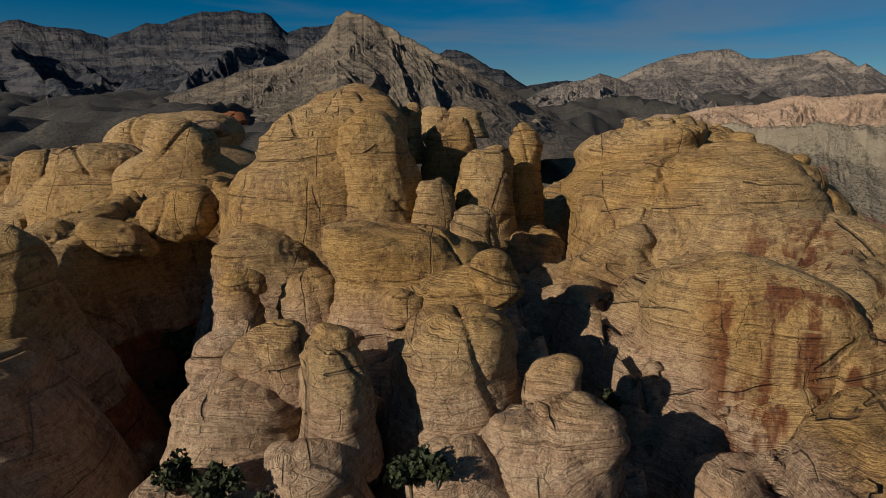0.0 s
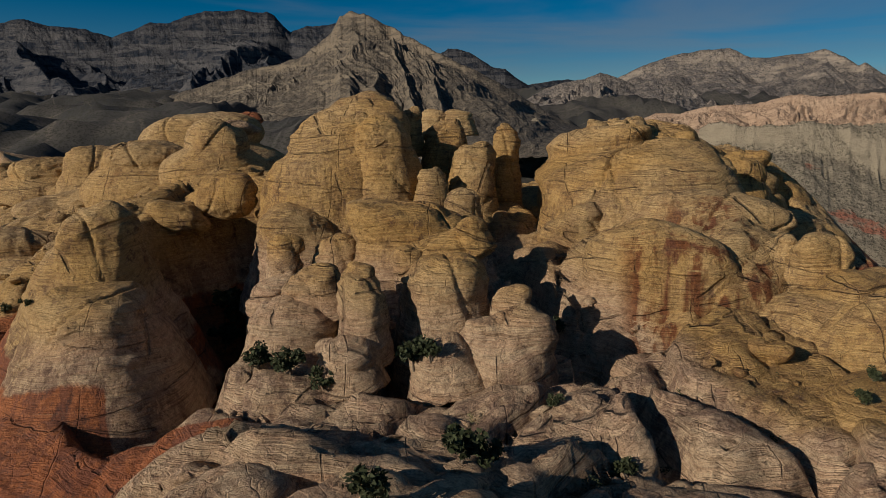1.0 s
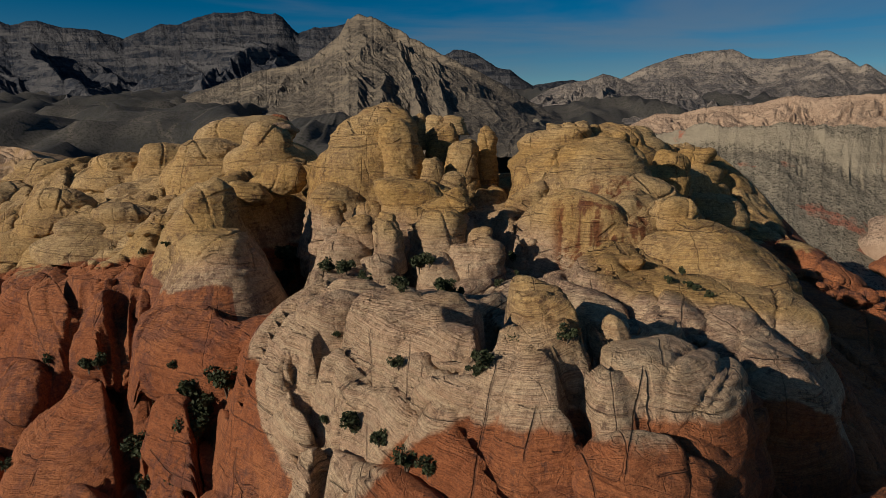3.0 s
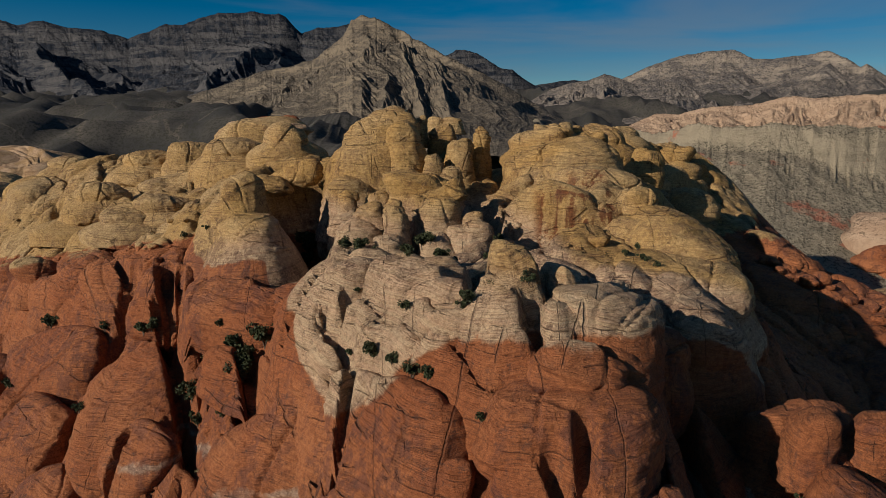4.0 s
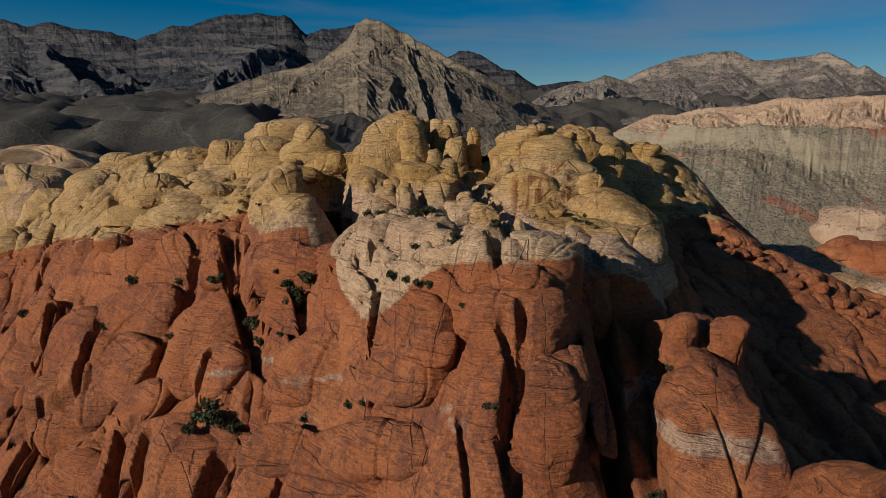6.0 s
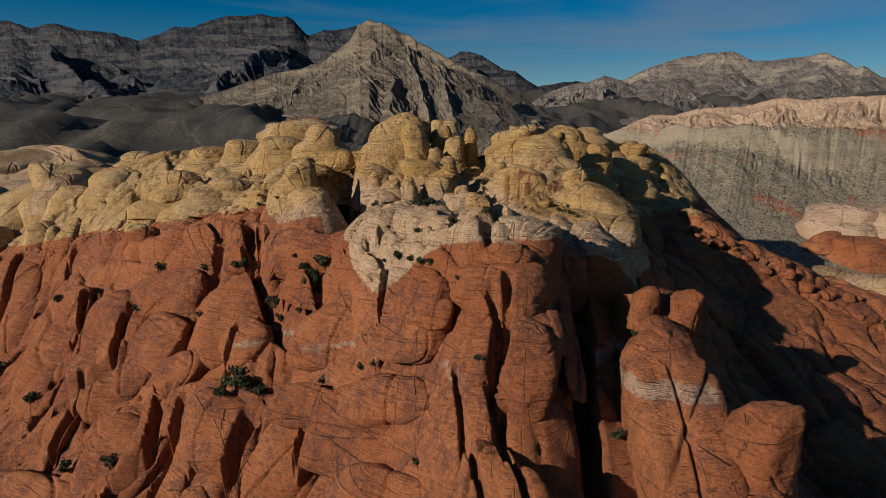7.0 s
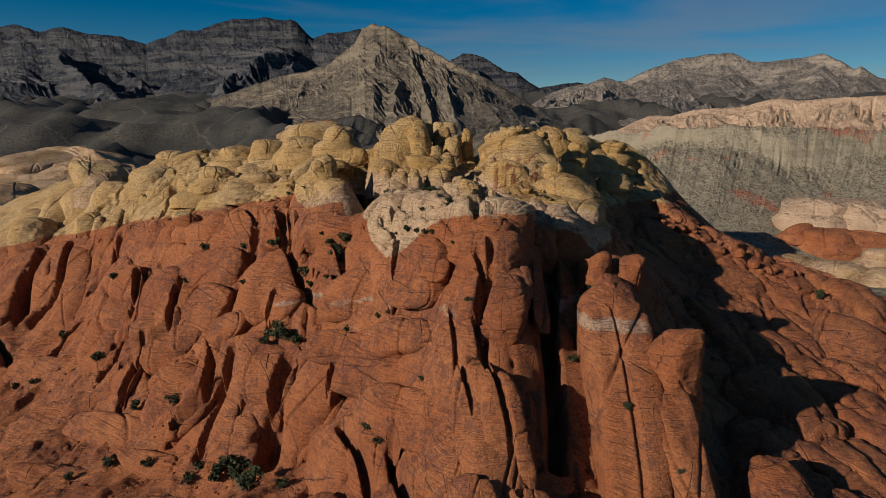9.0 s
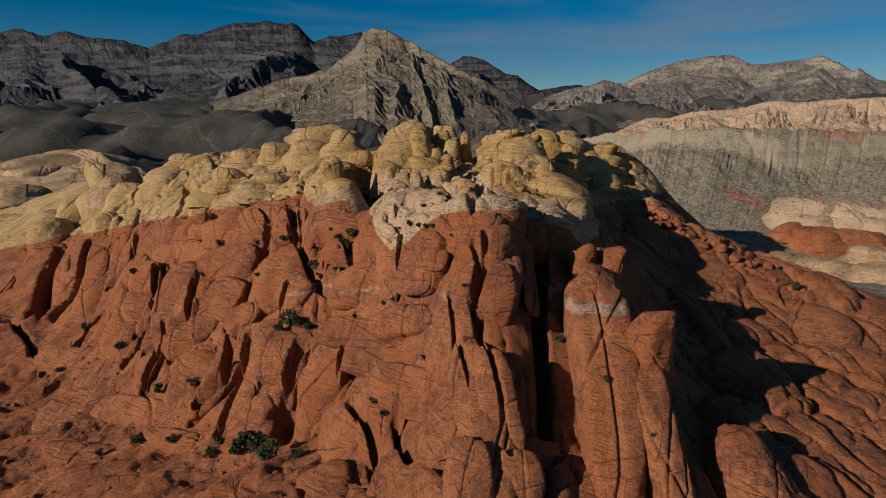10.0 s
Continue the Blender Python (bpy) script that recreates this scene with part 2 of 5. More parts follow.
def limestone(name, light, dark, scrub, scale=1.0, band=0.5, patch=None, dip=4):
    """Bedded mountain rock: pale beds on the cliffs, darker rubble, dots of dark scrub on the gentler slopes. patch: stains of another colour."""
    n = Nodes(name)
    big = n.noise(n.pos, 0.004 * scale, 5.0, 0.6)
    mid = n.noise(n.pos, 0.02 * scale, 6.0, 0.68)
    fine = n.noise(n.pos, 0.09 * scale, 5.0, 0.72)
    bands = n.noise(n.mapped((0.08, 0.08, 1.0), (3, dip, 0), n.warp(n.pos, 0.006 * scale, 26.0 / scale)), 0.03 * scale, 5.0, 0.65)
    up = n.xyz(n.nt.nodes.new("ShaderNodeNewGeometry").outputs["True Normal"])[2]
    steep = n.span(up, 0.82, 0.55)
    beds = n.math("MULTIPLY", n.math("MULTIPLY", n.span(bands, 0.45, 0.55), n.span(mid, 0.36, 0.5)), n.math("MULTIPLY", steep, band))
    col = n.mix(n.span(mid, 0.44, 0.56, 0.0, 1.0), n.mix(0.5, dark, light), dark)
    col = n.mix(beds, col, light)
    if patch:
        col = n.mix(n.math("MULTIPLY", n.span(big, 0.61, 0.65), n.span(mid, 0.40, 0.55, 0.3, 0.9)), col, patch)
    spots = n.math("MULTIPLY", n.span(fine, 0.52, 0.57), n.span(up, 0.45, 0.75))
    col = n.mix(n.math("MULTIPLY", spots, 0.8), col, scrub)
    h = n.math("ADD", n.math("MULTIPLY", mid, 1.0), n.math("MULTIPLY", fine, 0.55))
    return n.finish(col, 0.95, h, 13.0 / scale)


def scrub_ground():
    """The ground sheet: sandstone on the massif, grey gravel with dark scrub beyond it."""
    n = Nodes("desert_gravel")
    fine = n.noise(n.pos, 0.16, 5.0, 0.7)
    big = n.noise(n.pos, 0.006, 4.0, 0.6)
    col = n.mix(n.span(big, 0.35, 0.65), (0.042, 0.041, 0.040), (0.088, 0.078, 0.066))
    wash = n.edges(n.warp(n.pos, 0.004, 160.0), 0.0028)
    col = n.mix(n.span(wash, 0.003, 0.012, 0.16, 0.0), col, (0.34, 0.27, 0.20))
    col = n.mix(n.span(fine, 0.49, 0.58, 0.0, 0.8), col, (0.035, 0.036, 0.024))
    return n.finish(col, 0.95, fine, 1.2)


def plain_leaf(name, a, b):
    n = Nodes(name)
    rnd = n.nt.nodes.new("ShaderNodeNewGeometry").outputs["Random Per Island"]
    return n.finish(n.mix(rnd, a, b), 0.7)


MAT_ROCK = sandstone("aztec_sandstone")
MAT_RED = sandstone("red_sandstone", "red")
MAT_CREAM = sandstone("cream_sandstone", "cream")
# far limestone: distance haze and shade are mixed into its dark blue-grey colours
MAT_FAR = limestone("hazed_grey_limestone", (0.095, 0.091, 0.09), (0.012, 0.017, 0.027), (0.005, 0.008, 0.012), band=0.95)
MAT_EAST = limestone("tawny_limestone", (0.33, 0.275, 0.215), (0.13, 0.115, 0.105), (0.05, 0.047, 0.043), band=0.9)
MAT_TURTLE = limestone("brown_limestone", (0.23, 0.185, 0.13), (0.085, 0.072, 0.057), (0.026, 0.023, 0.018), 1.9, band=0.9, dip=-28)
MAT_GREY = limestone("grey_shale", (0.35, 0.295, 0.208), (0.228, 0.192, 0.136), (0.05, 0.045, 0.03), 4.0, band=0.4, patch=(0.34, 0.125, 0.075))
MAT_PALE = limestone("pale_pink_sandstone", (0.52, 0.375, 0.255), (0.37, 0.25, 0.165), (0.13, 0.09, 0.06), 3.0)
MAT_GRAVEL = scrub_ground()
MAT_LEAF = plain_leaf("dark_leaves", (0.022, 0.03, 0.012), (0.06, 0.07, 0.03))
MAT_DRY = plain_leaf("dry_grass", (0.16, 0.14, 0.06), (0.26, 0.22, 0.11))
MAT_BARK = plain_leaf("grey_bark", (0.10, 0.075, 0.05), (0.14, 0.11, 0.08))

# ---- noise on arrays ----
_TABLE = np.random.RandomState(7).permutation(1024)
_VALUE = np.random.RandomState(8).rand(1024) * 2 - 1


def value_noise(p):
    """Smooth noise in -1..1 at an array of places."""
    i = np.floor(p).astype(np.int64)
    f = p - i
    f = f * f * f * (f * (f * 6 - 15) + 10)
    x0, x1 = i[:, 0] & 1023, (i[:, 0] + 1) & 1023
    total = 0.0
    for dz in (0, 1):
        tz = _TABLE[(i[:, 2] + dz) & 1023]
        wz = f[:, 2] if dz else 1 - f[:, 2]
        for dy in (0, 1):
            ty = _TABLE[(i[:, 1] + dy + tz) & 1023]
            wy = f[:, 1] if dy else 1 - f[:, 1]
            a, b = _VALUE[_TABLE[(x0 + ty) & 1023]], _VALUE[_TABLE[(x1 + ty) & 1023]]
            total = total + wz * wy * (a + (b - a) * f[:, 0])
    return total


def fbm(p, octaves=4, gain=0.5):
    total, amp = 0.0, 1.0
    for k in range(octaves):
        total = total + amp * value_noise(p * 2.03 ** k + 17.3 * k)
        amp *= gain
    return total


def ridged(p, octaves=4, gain=0.5):
    total, amp = 0.0, 1.0
    for k in range(octaves):
        total = total + amp * (1 - 2 * np.abs(value_noise(p * 2.1 ** k + 31.7 * k)))
        amp *= gain
    return total


def cells(x, y, seed):
    """Jittered cells: distance to the nearest centre, how far in from the cell's edge, and a random number of the cell's own."""
    ix, iy = np.floor(x).astype(np.int64), np.floor(y).astype(np.int64)
    best, second, rnd = np.full(x.shape, 9.0), np.full(x.shape, 9.0), np.zeros(x.shape)
    for dx in (-1, 0, 1):
        for dy in (-1, 0, 1):
            cx, cy = ix + dx, iy + dy
            k = _TABLE[(cx + _TABLE[(cy + seed) & 1023]) & 1023]
            px, py = cx + 0.1 + 0.8 * (_VALUE[k] * 0.5 + 0.5), cy + 0.1 + 0.8 * (_VALUE[(k + 511) & 1023] * 0.5 + 0.5)
            d = np.hypot(x - px, y - py)
            near = d < best
            second = np.where(near, best, np.minimum(second, d))
            best, rnd = np.where(near, d, best), np.where(near, _VALUE[(k + 77) & 1023], rnd)
    return best, second - best, rnd


def smooth(v, lo, hi):
    s = np.clip((v - lo) / (hi - lo), 0, 1)
    return s * s * (3 - 2 * s)


def grid_mesh(name, verts, nu, nv, materials, slots=None, shade=True):
    """A mesh from a grid of nu times nv places, row by row."""
    i = np.arange(nu * nv).reshape(nv, nu)
    quads = np.stack([i[:-1, :-1], i[:-1, 1:], i[1:, 1:], i[1:, :-1]], -1).reshape(-1, 4)
    return quad_mesh(name, verts, quads, materials, slots, shade)


def quad_mesh(name, verts, quads, materials, slots=None, shade=True):
    me = bpy.data.meshes.new(name)
    me.vertices.add(len(verts))
    me.vertices.foreach_set("co", np.ascontiguousarray(verts, np.float32).ravel())
    me.loops.add(quads.size)
    me.loops.foreach_set("vertex_index", np.ascontiguousarray(quads, np.int32).ravel())
    me.polygons.add(len(quads))
    me.polygons.foreach_set("loop_start", np.arange(0, quads.size, 4, dtype=np.int32))
    for m in materials:
        me.materials.append(m)
    if slots is not None:
        me.polygons.foreach_set("material_index", slots.astype(np.int32))
    me.update(calc_edges=True)
    if shade:
        me.shade_smooth()
    return me


# ---- the ground: one sheet, the massif in its middle ----
HILLS = []


def hill(x, y, radius, height):
    HILLS.append((x, y, radius, height))


hill(20, 250, 160, 39.5)
hill(20, 130, 160, 81.8)
hill(-70, 910, 280, 24.3)
hill(-280, 910, 280, 69.1)
hill(560, 910, 280, 96.3)
hill(500, 850, 160, -11.8)
hill(-212, 250, 50, 12.9)
hill(-227, 325, 90, 45.7)
hill(-227, -12, 90, -19.2)
hill(-175, -12, 50, -9.4)
hill(20, 10, 30, 20.7)
hill(20, -12, 30, 15.5)
hill(-100, 137, 50, 22.1)
hill(-62, 100, 50, 19.5)
hill(-580, 490, 160, 12.1)
hill(-580, 610, 160, 37.2)
hill(620, 130, 160, 3.4)
hill(500, 130, 160, 15.9)
hill(20, 77, 30, -0.0)
hill(42, 77, 30, 27.0)
hill(132, 257, 30, 29.4)
hill(110, 257, 30, 9.6)
hill(20, -80, 30, 19.8)
hill(20, -80, 20, 7.9)
hill(-700, 850, 160, 85.7)
hill(-137, 212, 30, 20.1)
hill(-100, -87, 50, -15.1)
hill(-92, -215, 90, -13.0)
hill(-40, 40, 20, 12.4)
hill(-40, 25, 20, -0.9)
hill(380, 527, 90, -4.3)
hill(-700, -230, 160, -11.0)
hill(-362, 392, 90, 46.9)
hill(-227, 100, 30, -11.5)
hill(-92, 527, 90, 12.1)
hill(-92, 595, 90, -9.3)
hill(-100, -5, 20, -7.4)
hill(-115, 10, 30, -12.2)
hill(-182, 167, 30, 5.7)
hill(-160, 145, 30, 10.2)
hill(110, 77, 30, -11.5)
hill(132, 55, 30, -2.0)
hill(-59, -24, 14, -0.3)
hill(-49, -24, 14, -13.0)
hill(-160, 55, 30, -0.4)
hill(-182, 55, 30, -13.6)
hill(66, 38, 14, 9.8)
hill(-47, -102, 30, 7.2)
hill(200, 167, 30, -12.3)
hill(200, 190, 30, 4.5)
hill(260, 850, 160, 19.8)
hill(-362, 662, 90, 2.8)
hill(-340, -350, 160, -17.0)
hill(380, -215, 90, 7.4)
hill(620, -350, 160, -17.8)
hill(177, 100, 30, -0.9)
hill(66, -45, 14, 15.7)
hill(66, -56, 14, 5.2)
hill(-17, 7, 14, 8.8)
hill(-17, 17, 14, 9.7)
hill(-227, 190, 30, 23.8)
hill(-92, 212, 30, 9.0)
hill(87, 190, 30, 2.1)
hill(110, 190, 30, 8.8)
hill(177, -57, 30, -0.0)
hill(155, -57, 30, 4.8)
hill(620, 370, 160, 14.6)
hill(620, 490, 160, 8.1)
hill(42, 595, 90, 17.3)
hill(42, 662, 90, -1.8)
hill(-80, 112, 14, 9.1)
hill(-85, 115, 20, -19.2)
hill(380, 325, 90, 3.6)
hill(312, 662, 90, -10.0)
hill(-160, -80, 30, -2.7)
hill(-227, 145, 30, -17.3)
hill(14, -35, 14, 3.2)
hill(24, -45, 14, 14.8)
hill(35, 115, 20, 3.6)
hill(-182, 235, 30, 28.0)
hill(-17, 59, 14, 7.4)
hill(-362, 257, 90, -0.7)
hill(95, 115, 20, -2.8)
hill(177, -215, 90, -11.6)
hill(65, 257, 30, 12.1)
hill(-80, 17, 14, 4.1)
hill(-700, 610, 160, -0.6)
hill(620, -110, 160, 9.9)
hill(-362, 527, 90, -39.7)
hill(-92, 392, 90, -26.1)
hill(66, -3, 14, 1.1)
hill(66, -14, 14, 4.2)
hill(3, -14, 14, 3.4)
hill(14, -14, 14, 15.6)
hill(98, -3, 14, -7.8)
hill(447, 460, 90, -23.2)
hill(447, 662, 90, -12.8)
hill(-362, -215, 90, 13.3)
hill(-362, -12, 90, -10.4)
hill(45, -77, 14, -1.4)
hill(-80, -24, 14, -12.3)
hill(-91, -24, 14, 0.7)
hill(245, 460, 90, -6.2)
hill(98, -87, 14, -4.3)
hill(110, 392, 90, 25.5)
hill(110, 460, 90, -16.9)
hill(-17, 112, 14, 5.2)
hill(-100, -50, 20, 3.7)
hill(66, 101, 14, -7.0)
hill(-227, 32, 30, 2.7)
hill(-220, 850, 160, -26.2)
hill(-115, 257, 30, 11.4)
hill(-160, 662, 90, 20.7)
hill(-80, 80, 14, 2.6)
hill(-250, 122, 30, 8.8)
hill(42, 145, 30, 2.7)
hill(-47, 235, 30, 3.6)
hill(-25, 235, 30, 2.9)
hill(-7, -66, 14, -8.9)
hill(87, -45, 14, -14.5)
hill(98, -66, 14, -2.9)
hill(98, -56, 14, 8.7)
hill(177, 55, 30, -12.6)
hill(260, -350, 160, 7.7)
hill(98, 28, 14, -7.8)
hill(132, -12, 30, -7.3)
hill(-101, 49, 14, -3.5)
hill(-112, 59, 14, -3.2)
hill(-143, 28, 14, -4.5)
hill(-38, -45, 14, -5.4)
hill(110, 145, 30, -7.1)
hill(65, -102, 30, -5.7)
hill(312, -12, 90, -6.9)
hill(-133, 101, 14, -3.4)
hill(312, 257, 90, -10.5)
hill(77, 80, 14, -4.0)
hill(177, 257, 30, 6.0)
hill(35, 49, 14, -4.3)
hill(-295, 662, 90, -13.9)
hill(45, -56, 14, -9.0)
hill(-250, -57, 30, 3.5)
hill(132, -102, 30, -2.4)
hill(-700, 10, 160, -11.4)
hill(-205, 10, 30, 5.4)
hill(-580, 130, 160, 10.4)
hill(-133, -24, 14, 3.5)
hill(-70, 38, 14, -2.7)
hill(-91, -87, 14, 3.8)
hill(-2, 145, 30, -1.9)
hill(-250, 257, 30, 10.8)
hill(45, 17, 14, 4.3)
hill(-25, 460, 90, 18.5)
hill(200, 77, 30, 13.5)
hill(380, 122, 90, 8.8)
hill(447, -80, 90, 3.6)
hill(447, -147, 90, 2.4)
hill(155, 145, 30, 0.4)
hill(155, 122, 30, 5.9)
hill(35, -87, 14, -6.5)
hill(-101, 101, 14, 2.2)
hill(-362, 595, 90, 35.9)
hill(-700, 730, 160, -56.8)
hill(-160, 460, 90, 22.2)
hill(-227, 460, 90, -8.1)
hill(24, 91, 14, -3.9)
hill(200, -102, 30, 2.2)
hill(200, 10, 30, 2.6)
hill(-59, -66, 14, 2.4)
hill(-122, -66, 14, 2.1)
hill(45, -3, 14, -4.8)
hill(-3, -5, 8, 4.5)
hill(-13, 14, 8, 2.5)
hill(-22, 14, 8, 3.5)
hill(27, -12, 7, 3.0)
hill(-325, 385, 42, 20.0)
hill(-420, 445, 50, 18.0)


GULLIES = []


def gully(x0, y0, x1, y1, width, depth, lift=0.0):
    """An open joint. lift: how far the rock on its low-x side stands above the other."""
    GULLIES.append((x0, y0, x1, y1, width, depth, lift))


gully(-40, 109, -45, 89, 9.0, 22.0)
gully(-45, 89, -36, 67, 9.0, 22.0)
gully(-36, 67, -33, 50, 8.0, 22.0)
gully(-37, 94, -33, 73, 8.5, 28.0)
gully(-33, 73, -32, 56, 7.5, 26.0)
gully(13, 77, 16, 59, 2.6, 9.0)
gully(16, 59, 21, 49, 2.6, 9.0)
gully(-5, 56, -4, 45, 2.2, 7.0)
gully(7, 53, 4, 42, 1.6, 6.0)
gully(18, 46, 20, 40, 1.4, 5.0)
gully(20, 40, 21, 27, 1.4, 5.0)
gully(-12, 65, -10, 59, 1.4, 6.0)
gully(18, -9, 20, -14, 1.6, 6.0)
gully(-8, 14, -12, 8, 1.6, 6.0)
gully(-17, 9, -15, 3, 1.4, 5.0)
gully(-15, 3, -11, -1, 1.4, 5.0)
gully(10, 13, 8, -10, 1.5, 6.0)
gully(-71, 65, -63, 47, 2.2, 8.0)
gully(-63, 47, -50, 26, 2.2, 8.0)
gully(-38, 26, -32, 13, 2.0, 7.0)
gully(-98, 85, -78, 65, 1.2, 5.0)
gully(-121, 70, -120, 56, 1.5, 5.0)
gully(-49, 15, -49, 7, 1.0, 4.0)
gully(41, 2, 41, -13, 2.5, 18.0)
gully(41, -13, 38, -40, 2.5, 18.0)
gully(38, -40, 37, -55, 2.5, 18.0)
gully(37, -55, 35, -68, 2.5, 18.0)
gully(-158, 108, -143, 81, 1.8, 9.0, 5.4)
gully(-143, 81, -148, 59, 1.8, 9.0, 5.4)
gully(-274, 143, -231, 99, 1.7, 9.0, 4.1)
gully(-206, 96, -199, 115, 1.7, 9.0, 4.1)
gully(-134, 29, -131, 48, 1.7, 9.0, 4.1)
gully(-150, 98, -148, 72, 2.2, 10.0, 6.0)
gully(-148, 72, -155, 69, 2.2, 10.0, 6.0)
gully(-294, 235, -257, 145, 5.0, 18.0, 5.0)
gully(-37, 87, -33, 63, 9.0, 28.0)
gully(-33, 63, -32, 50, 7.0, 26.0)

gully(-148, 94, -146, 69, 1.8, 9.0)
gully(-146, 69, -154, 52, 1.8, 9.0)
gully(-108, 57, -118, 49, 2.0, 10.0)
gully(-118, 49, -139, 45, 2.0, 10.0)
gully(-86, 20, -86, 5, 2.3, 11.0)
gully(-86, 5, -96, 0, 2.3, 11.0)
gully(-77, 11, -78, 0, 1.8, 9.0)
gully(-78, 0, -83, -11, 1.8, 9.0)
gully(-53, 0, -56, -9, 2.3, 11.0)
gully(-56, -9, -56, -23, 2.3, 11.0)
gully(-30, -19, -33, -26, 1.6, 8.0)
gully(-33, -26, -42, -26, 1.6, 8.0)
gully(-11, -6, -12, -19, 1.0, 5.0)
gully(15, -48, 18, -59, 0.9, 4.0)
gully(18, -59, 23, -74, 0.9, 4.0)
gully(23, -74, 25, -87, 0.9, 4.0)
gully(20, -32, 19, -41, 1.2, 5.0)
gully(19, -41, 17, -46, 1.2, 5.0)
gully(8, -43, 10, -55, 0.8, 3.5)
gully(10, -55, 15, -70, 0.8, 3.5)
gully(15, -70, 16, -86, 0.8, 3.5)
gully(-27, -35, -18, -51, 1.5, 7.0)
gully(-18, -51, -13, -64, 1.5, 7.0)
gully(-9, -53, -3, -74, 1.5, 7.0)
gully(-242, 186, -237, 160, 2.4, 9.0)
gully(-237, 160, -244, 142, 2.4, 9.0)
gully(-203, 174, -198, 156, 2.0, 9.0)
gully(-198, 156, -212, 150, 2.0, 9.0)
gully(-174, 189, -163, 141, 2.0, 8.0)
gully(-67, 64, -60, 41, 1.3, 7.0)
gully(-60, 41, -48, 19, 1.3, 7.0)
gully(-87, 52, -88, 41, 1.2, 6.0)
gully(-88, 41, -97, 28, 1.2, 6.0)
gully(-68, 15, -48, 5, 0.9, 3.5)
gully(-48, 5, -31, -8, 0.9, 3.5)
gully(-31, -8, -16, -17, 0.9, 3.5)
gully(-17, -8, -14, -14, 0.8, 4.0)
gully(-14, -14, -12, -20, 0.8, 4.0)
gully(-63, 24, -66, 15, 1.2, 5.0)
gully(16, -34, 18, -38, 1.2, 6.0)
gully(18, -38, 16, -46, 1.2, 6.0)
gully(-84, 72, -85, 61, 1.8, 8.0)
gully(-70, 56, -61, 42, 1.3, 6.0)
gully(-159, 104, -145, 67, 2.4, 10.0)
gully(-122, 67, -120, 51, 1.7, 8.0)
gully(-120, 51, -133, 45, 1.7, 8.0)
gully(-8, 1, -3, -4, 0.6, 2.0)
gully(-3, -4, 3, -11, 0.6, 2.0)
gully(17, -15, 17, -19, 1.5, 6.0)


def joints_cut(x, y):
    """How deep the great open joints are cut into the land, and how far their sunny sides stand up."""
    cut, up = np.zeros_like(x), np.zeros_like(x)
    for x0, y0, x1, y1, w, depth, lift in GULLIES:
        far = 4 * w + (16 if lift else 0)
        near = (x > min(x0, x1) - far) & (x < max(x0, x1) + far) & (y > min(y0, y1) - far) & (y < max(y0, y1) + far)
        if not near.any():
            continue
        px, py = x[near], y[near]
        length = math.hypot(x1 - x0, y1 - y0)
        k = ((px - x0) * (x1 - x0) + (py - y0) * (y1 - y0)) / length ** 2
        kc = np.clip(k, 0, 1)
        d = np.hypot(px - x0 - kc * (x1 - x0), py - y0 - kc * (y1 - y0))
        cut[near] = np.maximum(cut[near], depth * np.exp(-(d / w) ** 4))
        if lift:
            ends = smooth(k, -0.25, 0.1) * (1 - smooth(k, 0.9, 1.25))
            nx, ny = (y1 - y0) / length, -(x1 - x0) / length
            side = (px - x0) * nx + (py - y0) * ny
            side = side if nx < 0 else -side
            up[near] = np.maximum(up[near], lift * ends * (side > 0) * np.exp(-np.abs(side) / 9.0) * smooth(side, 0, 1.2))
    return up - cut


def bare_height(x, y):
    """The land's height with its broad forms alone."""
    z = np.full(x.shape, -30.0)
    for hx, hy, r, h in HILLS:
        z += h * np.exp(-((x - hx) ** 2 + (y - hy) ** 2) / (2.0 * r * r))
    r = np.hypot(x, y - 100)
    plain = 55 - 75 * smooth(x, 120, 420) * (1 - smooth(y, 1500, 2200)) + 0.085 * np.clip(y - 800, 0, 2600) - 0.02 * np.clip(-y, 0, 900)
    plain = plain - 45 * smooth(-x, 300, 600) * (1 - smooth(y, 1000, 1500))
    return z + (plain - z) * smooth(r, 560, 950)


def massif(x, y):
    """1 on the sandstone, 0 out on the gravel."""
    inside = 1 - smooth(np.hypot((x + 70) / 330, (y - 90) / 300) + 0.10 * fbm(np.stack([x / 60, y / 60, 0 * x], 1), 3), 0.85, 1.0)
    spread = 1 - smooth(np.hypot((x + 330) / 210, (y - 330) / 200) + 0.10 * fbm(np.stack([x / 60, y / 60, 0 * x], 1), 3), 0.85, 1.0)
    return np.maximum(inside, spread)


def blocks(x, y, sx, sy, turn, seed, round_off):
    """Joint-bounded blocks: 0 in the joints, towards 1 on the blocks' backs."""
    c, s = math.cos(radians(turn)), math.sin(radians(turn))
    f1, edge, rnd = cells((c * x + s * y) / sx, (c * y - s * x) / sy, seed)
    back = 1 - np.exp(-edge / round_off)
    return back, rnd, f1


